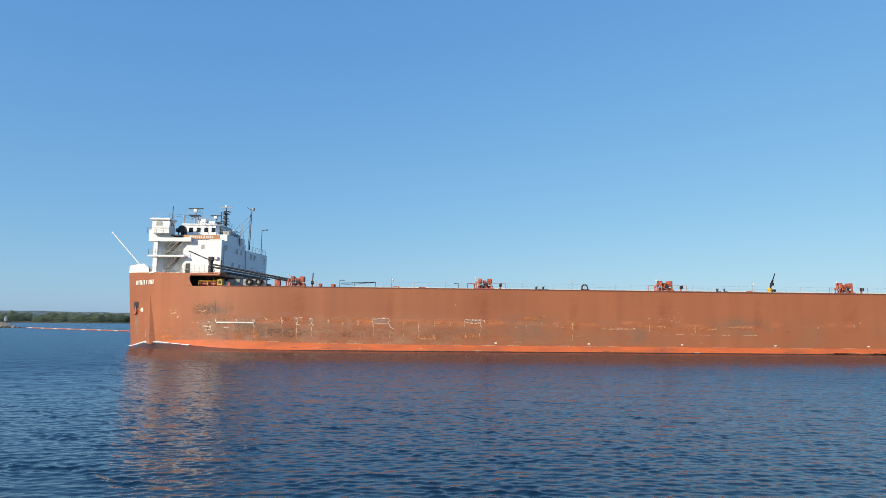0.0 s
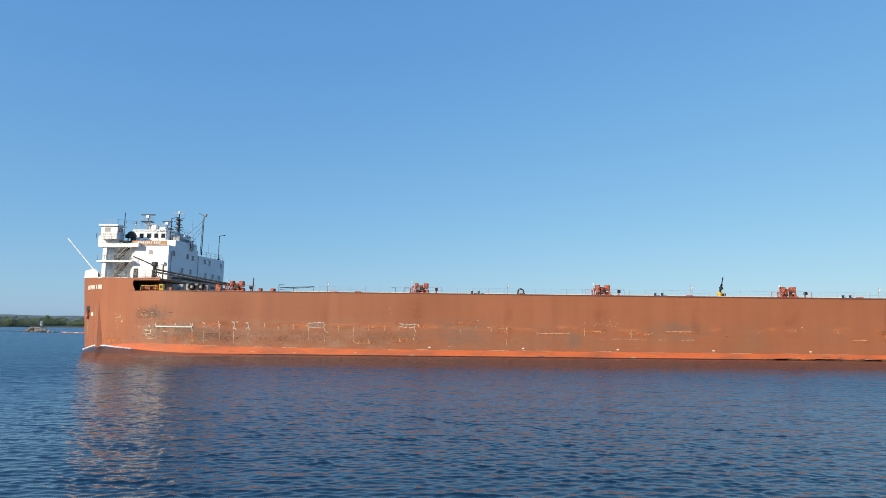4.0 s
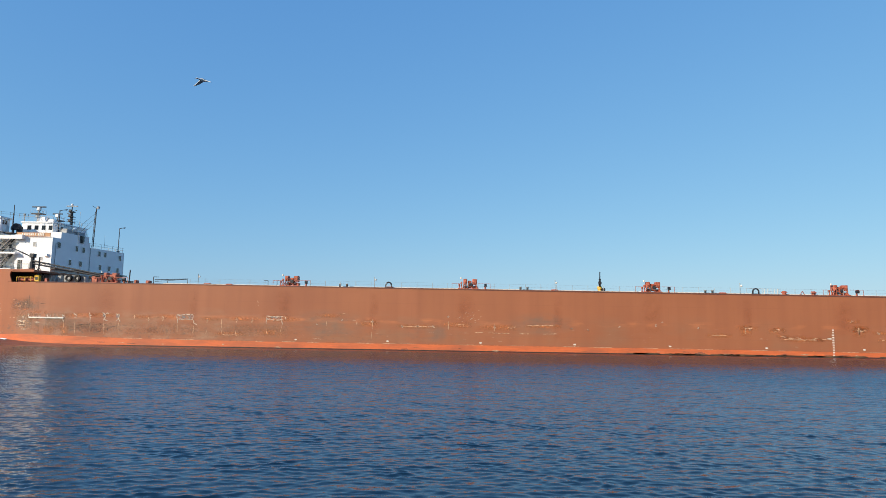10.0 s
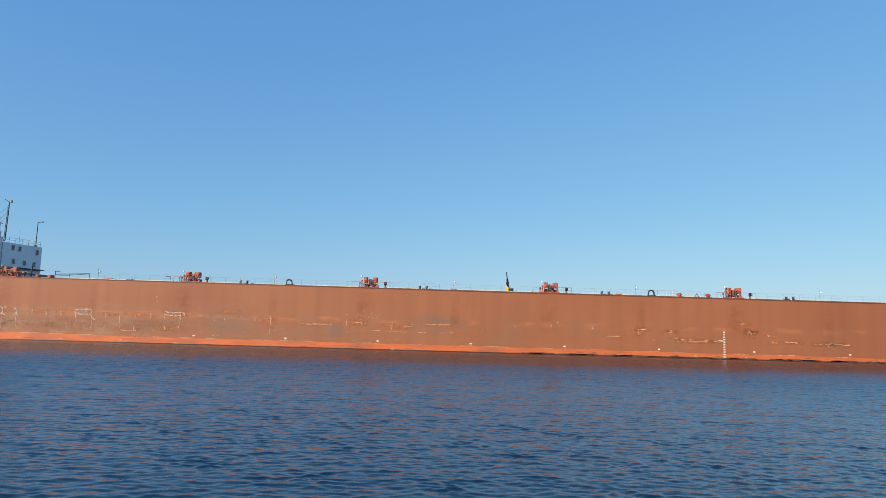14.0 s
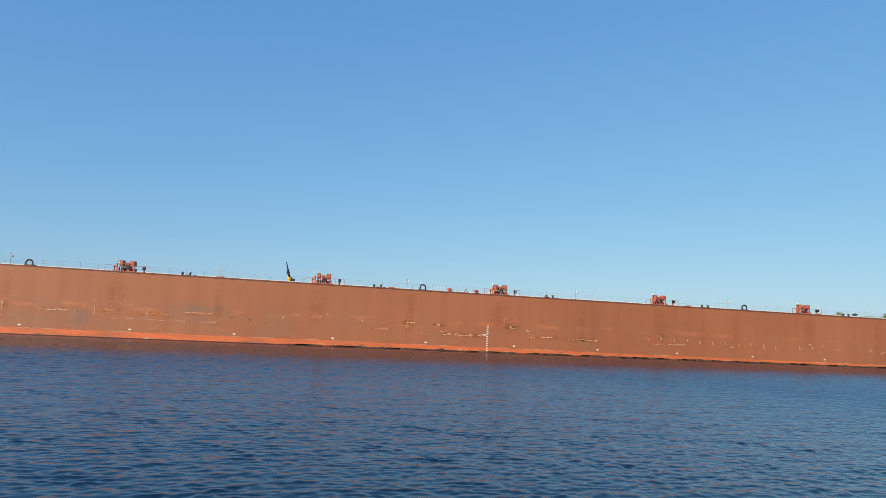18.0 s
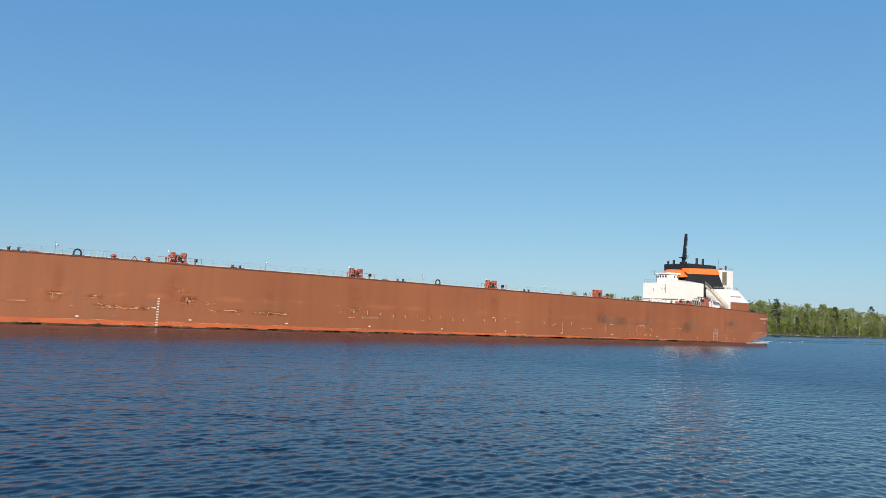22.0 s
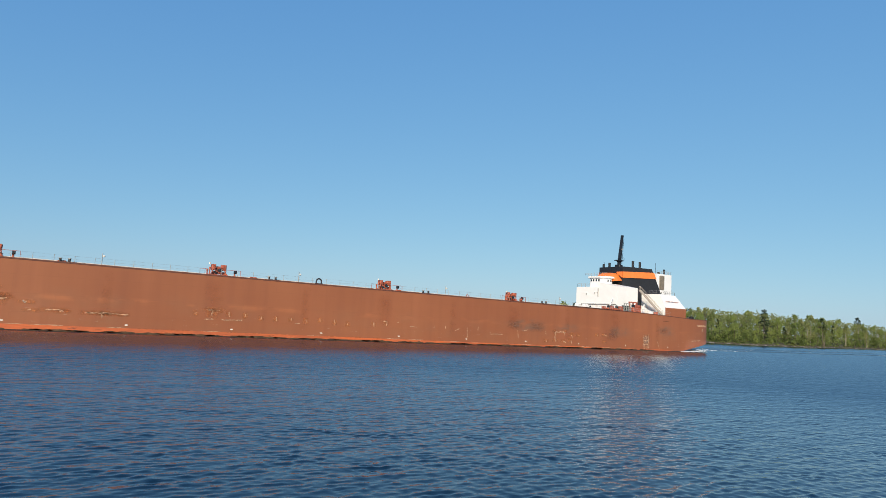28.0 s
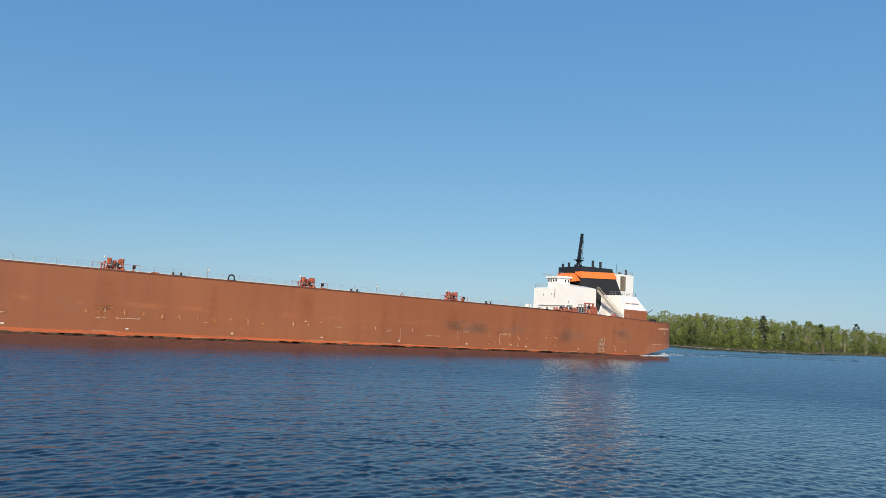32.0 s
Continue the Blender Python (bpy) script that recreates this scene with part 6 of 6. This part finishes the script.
def make_tree(seed, tall, wide, leaf, bark, kind="broad", bare=0.25):
    """A tree of that height at the origin: tapered trunk with limbs, crown of clumps."""
    r = random.Random(seed)
    b = BM()
    lean = Vector((r.uniform(-0.05, 0.05), r.uniform(-0.05, 0.05), 1)) * tall
    tube(b, (0, 0, -0.5), tuple(lean * 0.5), tall * 0.014 + 0.06, 6, tall * 0.009 + 0.03)
    tube(b, tuple(lean * 0.5), tuple(lean * 0.93), tall * 0.009 + 0.03, 5, 0.03)
    verts, faces = [], []
    if kind == "broad":
        for k in range(9):
            u = r.uniform(bare + 0.05, 0.8)
            a = r.uniform(0, 6.28)
            p = lean * u
            e = p + Vector((math.cos(a), math.sin(a), 0.9)) * wide * r.uniform(0.5, 0.9)
            tube(b, tuple(p), tuple(e), 0.09, 4, 0.02)
            for _ in range(4):
                clump(verts, faces, e + Vector((r.gauss(0, 0.5), r.gauss(0, 0.5), r.gauss(0.2, 0.5))), r.uniform(0.2, 0.45), r)
        lobes = []
        for k in range(11):
            u = r.random() ** 0.85
            rad = wide * (math.sin(math.pi * min(1, 0.15 + 0.8 * u)) ** 0.7) * r.uniform(0.15, 0.85)
            a = r.uniform(0, 6.28)
            lobes.append((Vector((math.cos(a) * rad + lean.x * u, math.sin(a) * rad + lean.y * u, tall * (bare + (0.94 - bare) * u))), r.uniform(0.35, 0.6) * wide * (1.1 - 0.5 * u)))
        for k in range(880):
            c, s = lobes[k % 11]
            clump(verts, faces, c + Vector((r.gauss(0, s * 0.5), r.gauss(0, s * 0.5), r.gauss(0, s * 0.6))), r.uniform(0.14, 0.36), r)
    else:
        for k in range(15):
            u = bare + (1 - bare) * k / 15
            rad = wide * (1 - 0.75 * (k / 15)) * r.uniform(0.6, 1.2)
            for i in range(5):
                a = r.uniform(0, 6.28)
                e = lean * u + Vector((math.cos(a) * rad, math.sin(a) * rad, rad * 0.1))
                tube(b, tuple(lean * u), tuple(e), 0.06, 3, 0.02)
                for w in (0.45, 0.75, 1.0):
                    clump(verts, faces, (lean * u).lerp(e, w), r.uniform(0.3, 0.6), r, 0.25)
        for _ in range(5):
            clump(verts, faces, lean * r.uniform(0.94, 1.0), 0.45, r)
    t = new("tree")
    part("trunk", b, bark, t)
    o = new("crown", mesh_of("crown", verts, faces, leaf))
    o.parent = t
    return t


# shoreline across the water: bearing from the camera in degrees, and distance
RIGHT = ((24, 800), (31, 620), (38, 490), (42.5, 410), (48.8, 382), (54.9, 353), (58, 368), (62, 430), (66.6, 600), (72, 860), (80, 1300))


def shore_at(a, line):
    for (a0, d0), (a1, d1) in zip(line, line[1:]):
        if a0 <= a <= a1:
            u = (a - a0) / (a1 - a0)
            return d0 + (d1 - d0) * (u * u * (3 - 2 * u) * 0.4 + u * 0.6)
    return line[-1][1]


def land(name, line, label, depth=420, rise=3.0):
    r = random.Random(5)
    verts, faces = [], []
    a0, a1 = line[0][0], line[-1][0]
    n = 120
    steps = (-2.0, 0.0, 1.5, 6.0, 40.0, depth)
    hs = (-0.6, 0.15, 0.7, 1.2, rise, rise + 2)
    for i in range(n + 1):
        a = a0 + (a1 - a0) * i / n
        d = shore_at(a, line) + r.uniform(-1.2, 1.2)
        for s, h in zip(steps, hs):
            verts.append(((d + s) * math.sin(radians(a)), (d + s) * math.cos(radians(a)), h * (r.uniform(0.8, 1.2) if h > 0.3 else 1)))
    k = len(steps)
    for i in range(n):
        for j in range(k - 1):
            p = i * k + j
            faces.append((p, p + 1, p + k + 1, p + k))
    return tagged(new(name, mesh_of(name, verts, faces, SOIL)), label, "shore", kind="structure")


land("ground_far_shore", RIGHT, "low wooded shore bank with dark soil and stones", 420, 6.0)


def forest():
    r = random.Random(21)
    kinds = []
    for i in range(5):
        kinds.append((make_tree(40 + i, 16 + i * 0.7, 2.6 + 0.25 * i, SPRING, BARK, bare=0.06 + 0.02 * i), "leafy green broadleaf tree on the far bank"))
    for i in range(3):
        kinds.append((make_tree(60 + i, 15.5 + i, 2.4, OLIVE, PALEBARK, bare=0.12), "pale-barked tree with thin olive spring leaves"))
    for i in range(2):
        kinds.append((make_tree(80 + i, 13 + 2 * i, 2.6, SPRING, BARK, bare=0.03), "bushy green tree at the water's edge"))
    pine = make_tree(90, 21.5, 4.6, PINE, BARK, "pine", 0.5)
    fir = make_tree(91, 15, 2.3, PINE, BARK, "pine", 0.15)
    spots = []
    for row, (lo, hi, step) in enumerate(((4, 9, 0.62), (11, 20, 0.6), (22, 40, 0.75))):
        a = 37.0
        while a < 72:
            d = shore_at(a, RIGHT) + r.uniform(lo, hi)
            spots.append((a + r.uniform(-0.2, 0.2), d, row))
            a += step * 360 / max(360, d) * r.uniform(0.75, 1.25)
    used = set()
    for a, d, row in spots:
        if a < 50 and row == 0:
            continue
        q = r.random()
        k = r.choice((8, 9)) if (row == 0 and q < 0.45) else r.choice((0, 1, 2, 3, 4, 5, 6, 7, 0, 1, 2))
        src, lab = kinds[k]
        if q > 0.93:
            src, lab = fir, "small dark conifer among the broadleaf trees"
        s = r.uniform(0.82, 1.12) * (0.75 if row == 0 else 1.0) * (1.0 if d < 480 else 1.08)
        m = Matrix.Translation((d * math.sin(radians(a)), d * math.cos(radians(a)), 0.6)) @ Matrix.Rotation(r.uniform(0, 6.28), 4, "Z") @ Matrix.Scale(s, 4)
        if src in used:
            o = copy_thing(src, m)
            o.scale = (s, s, s)
        else:
            used.add(src)
            o = src
            o.matrix_basis = m
        tagged(o, lab, "tree", "trees on the far shore")
    pines = [(59.1, 392, 0.86), (65.35, 612, 1.08), (44.0, 440, 0.9), (63.2, 470, 0.8)]
    for i, (a, d, s) in enumerate(pines):
        m = Matrix.Translation((d * math.sin(radians(a)), d * math.cos(radians(a)), 1.2)) @ Matrix.Rotation(i * 1.3, 4, "Z") @ Matrix.Scale(s, 4)
        if i:
            o = copy_thing(pine, m)
            o.scale = (s, s, s)
        else:
            o = pine
            o.matrix_basis = m
        tagged(o, "tall dark pine standing above the broadleaf woods", "tree", "trees on the far shore")
    for t in [x for x, _ in kinds] + [fir]:
        if t not in used:
            t.matrix_basis = Matrix.Translation((520, 600, 1.5))
            tagged(t, "green tree on the far bank", "tree", "trees on the far shore")
    # the deeper wood behind the first rows, and the brush on the bank
    verts, faces = [], []
    for k in range(40000):
        a = r.uniform(30, 76)
        base = shore_at(a, RIGHT)
        d = base + r.uniform(10, 70)
        top = (16.5 + 2.5 * noise.noise((a * 0.9, d * 0.03, 1.0))) * (1 + max(0, base - 400) / 2600)
        z = 1.2 + top * r.random() ** 0.85
        clump(verts, faces, Vector((d * math.sin(radians(a)), d * math.cos(radians(a)), z)), r.uniform(0.25, 0.6), r)
    tagged(new("deep_woods", mesh_of("deep_woods", verts, faces, OLIVE)), "dense green spring woods behind the shore trees", "woods", kind="stuff")
    verts, faces = [], []
    for k in range(7000):
        a = r.uniform(36, 74)
        d = shore_at(a, RIGHT) + r.uniform(1.5, 10)
        clump(verts, faces, Vector((d * math.sin(radians(a)), d * math.cos(radians(a)), 0.5 + 6.0 * r.random() ** 1.8)), r.uniform(0.25, 0.6), r)
    tagged(new("bank_brush", mesh_of("bank_brush", verts, faces, SHADEBRUSH)), "low green brush along the bank", "bushes", kind="stuff")
    b = BM()
    for k in range(170):
        a = r.uniform(44, 73)
        d = shore_at(a, RIGHT) + r.uniform(-0.8, 1.0)
        s = r.uniform(0.25, 0.7)
        bmesh.ops.create_icosphere(b, subdivisions=1, radius=s, matrix=Matrix.Translation((d * math.sin(radians(a)), d * math.cos(radians(a)), 0.2)) @ Matrix.Diagonal((1.2, 1.0, 0.6, 1)))
    o = part("bank_stones", b, ROCK, None)
    tagged(o, "pale grey stones along the waterline", "stones", kind="stuff")


forest()

LEFT = ((-62, 700), (-45, 760), (-38, 775), (-34, 790), (-28, 745), (-22, 770), (-12, 900), (5, 1300))


def left_shore():
    land("ground_left_shore", LEFT, "low distant wooded shore", 300, 2.0)
    r = random.Random(33)
    verts, faces = [], []
    which = []
    for k in range(640):
        a = -48 + 34 * r.random()
        back = r.random() ** 1.5
        d = shore_at(a, LEFT) + 4 + 60 * back
        tall = (7.2 + 3.0 * noise.noise((a * 1.1, 0, 4.0)) + 2.4 * noise.noise((a * 5.0, 0, 2.0)) + 3.5 * back) * r.uniform(0.85, 1.1)
        wide, kind = r.uniform(2.8, 5.0), (0 if r.random() < 0.62 else 1)
        for i in range(95):
            u, t, w = r.random(), r.uniform(0, 6.28), r.random() ** 0.5
            rad = wide * math.sin(math.pi * (0.12 + 0.85 * u)) ** 0.6 * w
            f0 = len(faces)
            clump(verts, faces, Vector((d * math.sin(radians(a)) + rad * math.cos(t), d * math.cos(radians(a)) + rad * math.sin(t), 0.6 + tall * u ** 0.85)), r.uniform(0.3, 0.6), r)
            which += [kind] * (len(faces) - f0)
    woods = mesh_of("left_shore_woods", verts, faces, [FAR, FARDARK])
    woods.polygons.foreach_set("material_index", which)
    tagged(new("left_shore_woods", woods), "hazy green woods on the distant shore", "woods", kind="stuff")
    # distant ridge
    verts, faces = [], []
    n = 120
    for i in range(n + 1):
        a = -60 + 60 * i / n
        d = 2600
        h = 33 + 9 * noise.noise((a * 0.09, 1.5, 0)) + 2.0 * noise.noise((a * 0.6, 1.5, 0)) - max(0, (a + 33)) * 0.9
        for s, z in ((-160, -2), (-60, h * 0.55), (0, h), (160, h * 0.8)):
            verts.append(((d + s) * math.sin(radians(a)), (d + s) * math.cos(radians(a)), max(z, -2) if s > -160 else -2))
    for i in range(n):
        for j in range(3):
            p = i * 4 + j
            faces.append((p, p + 1, p + 5, p + 4))
    tagged(new("backdrop_ridge", mesh_of("backdrop_ridge", verts, faces, RIDGE, True)), "low blue-green wooded ridge in the haze", "hill", kind="structure")
    # white tank by the shore
    p = shore_point(-34.4, 797)
    t = simple("shore_tank", WHITE, None, lambda b: (tube(b, (p[0], p[1], 0.8), (p[0], p[1], 5.2), 1.4, 16), tube(b, (p[0], p[1], 5.2), (p[0], p[1], 6.0), 1.4, 16, 0.4)))
    tagged(t, "small white round tank on the distant shore", "tank")


def shore_point(a, d):
    return (d * math.sin(radians(a)), d * math.cos(radians(a)))


# the blue of the haze is mixed into this woodland colour
RIDGE = mat("ridge_woods_hazed", (0.17, 0.22, 0.22), 0.9, var=0.2, scale=0.02, fine=0.2)
left_shore()


def breakwater():
    r = random.Random(8)
    heap = tagged(new("rock_breakwater"), "low pile of grey rocks in the water", "rocks")
    shapes = []
    for k in range(5):
        b = BM()
        bmesh.ops.create_icosphere(b, subdivisions=1, radius=1.0)
        for v in b.verts:
            v.co *= r.uniform(0.75, 1.15)
        shapes.append(part("rock", b, ROCK, heap))
    for k in range(90):
        w = r.random()
        u = 0.26 + 0.55 * w
        x, y = -240 + 48 * u + r.gauss(0, 1.0), 330 - 36 * u + r.gauss(0, 1.0)
        s = r.uniform(0.5, 1.2) * (1.2 - 0.6 * abs(w - 0.5))
        z = 0.2 + 2.3 * (1 - abs(2 * w - 1)) * r.random() ** 1.3
        o = shapes[k] if k < 5 else new("rock", shapes[k % 5].data)
        o.parent = heap
        o.location, o.rotation_euler, o.scale = (x, y, z), (0, 0, r.uniform(0, 3)), (1.4 * s, s, 0.7 * s)
    # floating boom: orange and white floats on a line
    boom = tagged(new("floating_boom"), "floating orange and white boundary boom", "boom")
    b = BM()
    tube(b, (-300, 360, 0.15), (-196, 300, 0.15), 0.12, 6)
    part("cable", b, STEEL, boom)
    red = white = None
    n = 36
    for i in range(n):
        u, v = i / n, (i + 0.93) / n
        p = Vector((-194 + 100 * u, 298 - 80 * u, 0.25))
        q = Vector((-194 + 100 * v, 298 - 80 * v, 0.25))
        b = BM()
        tube(b, p, q, 0.24, 8)
        part("float", b, FLOATWHITE if i % 4 == 1 else FLOATRED, boom)


FLOATRED = mat("float_orange", (0.50, 0.17, 0.12), 0.5, var=0.15)
FLOATWHITE = mat("float_white", (0.62, 0.58, 0.55), 0.5, var=0.1)
breakwater()


# ---- gull ----
def gull():
    g = tagged(new("gull"), "white gull with grey wings in flight", "bird")
    prof = [(-0.30, 0.01), (-0.2, 0.045), (-0.05, 0.085), (0.1, 0.08), (0.2, 0.05), (0.26, 0.048), (0.31, 0.03), (0.34, 0.008)]
    b = BM()
    for (xa, ra), (xb, rb) in zip(prof, prof[1:]):
        tube(b, (xa, 0, 0), (xb, 0, 0), ra, 8, rb, cap=False)
    part("body", b, GULLWHITE, g, smooth=True)
    simple("bill", YELLOW, g, lambda b: tube(b, (0.33, 0, 0), (0.40, 0, -0.012), 0.014, 5, 0.004))
    simple("tail", GULLWHITE, g, lambda b: prism(b, [(-0.24, -0.03), (-0.24, 0.03), (-0.42, 0.08), (-0.42, -0.08)], -0.005, 0.012))
    wings = []
    for s in (1, -1):
        b = BM()
        out = [(0.12, 0.02), (0.16, 0.22), (0.13, 0.42), (0.0, 0.66), (-0.06, 0.66), (-0.05, 0.45), (-0.08, 0.22), (-0.08, 0.02)]
        pts = [(x, s * y) for x, y in (out if s > 0 else out[::-1])]
        prism(b, pts[::-1], -0.008, 0.012)
        wings.append(part("wing", b, GULLGREY, g))
    g.scale = (0.85, 0.85, 0.85)
    return g, wings


GULLWHITE = mat("gull_white", (0.78, 0.78, 0.76), 0.7, var=0.05)
GULLGREY = mat("gull_grey", (0.60, 0.62, 0.64), 0.7, var=0.08)
bird, bird_wings = gull()


def motions():
    ts = [0, 0.2] + [k * 0.5 for k in range(1, 64)] + [31.8, 32]
    for thing in (ship, bow_swell, bow_foam, stern_wake, stern_ridges):
        walk(thing, [(t, pose(-58.27 - 3.5752 * t, 100, 0)) for t in ts])
    # wind drift of the ripples
    walk(lake, [(t, pose(-8.0 + 0.5 * t, 6.0 - 0.38 * t, 0)) for t in ts])
    # the gull crosses the sky in front of the ship and flies off
    path = [(0, -34, -60, 12), (8, -22, 4, 14.2), (9.5, -14.6, 18.5, 14.7), (10, -11.54, 25.78, 14.91), (10.5, -7.5, 33.47, 15.71), (11, -1.02, 40.34, 16.44), (11.5, 6.51, 44.92, 16.96), (12, 15.8, 48.13, 16.52), (12.5, 25.3, 50.33, 15.9), (13, 36.2, 52.4, 15.6), (16, 95, 70, 16), (24, 260, 60, 22), (32, 420, -60, 30)]
    walk(bird, [(t, pose(x, y, z, 0, -6 if t < 11 else 4, h)) for (t, x, y, z), h in zip(path, (70, 66, 66, 64, 54, 42, 28, 18, 14, 14, 10, -10, -35))])
    for s, w in zip((1, -1), bird_wings):
        walk(w, [(k * 0.25, pose(0, 0, 0.03, s * (28 if k % 2 else -22))) for k in range(129)])


motions()
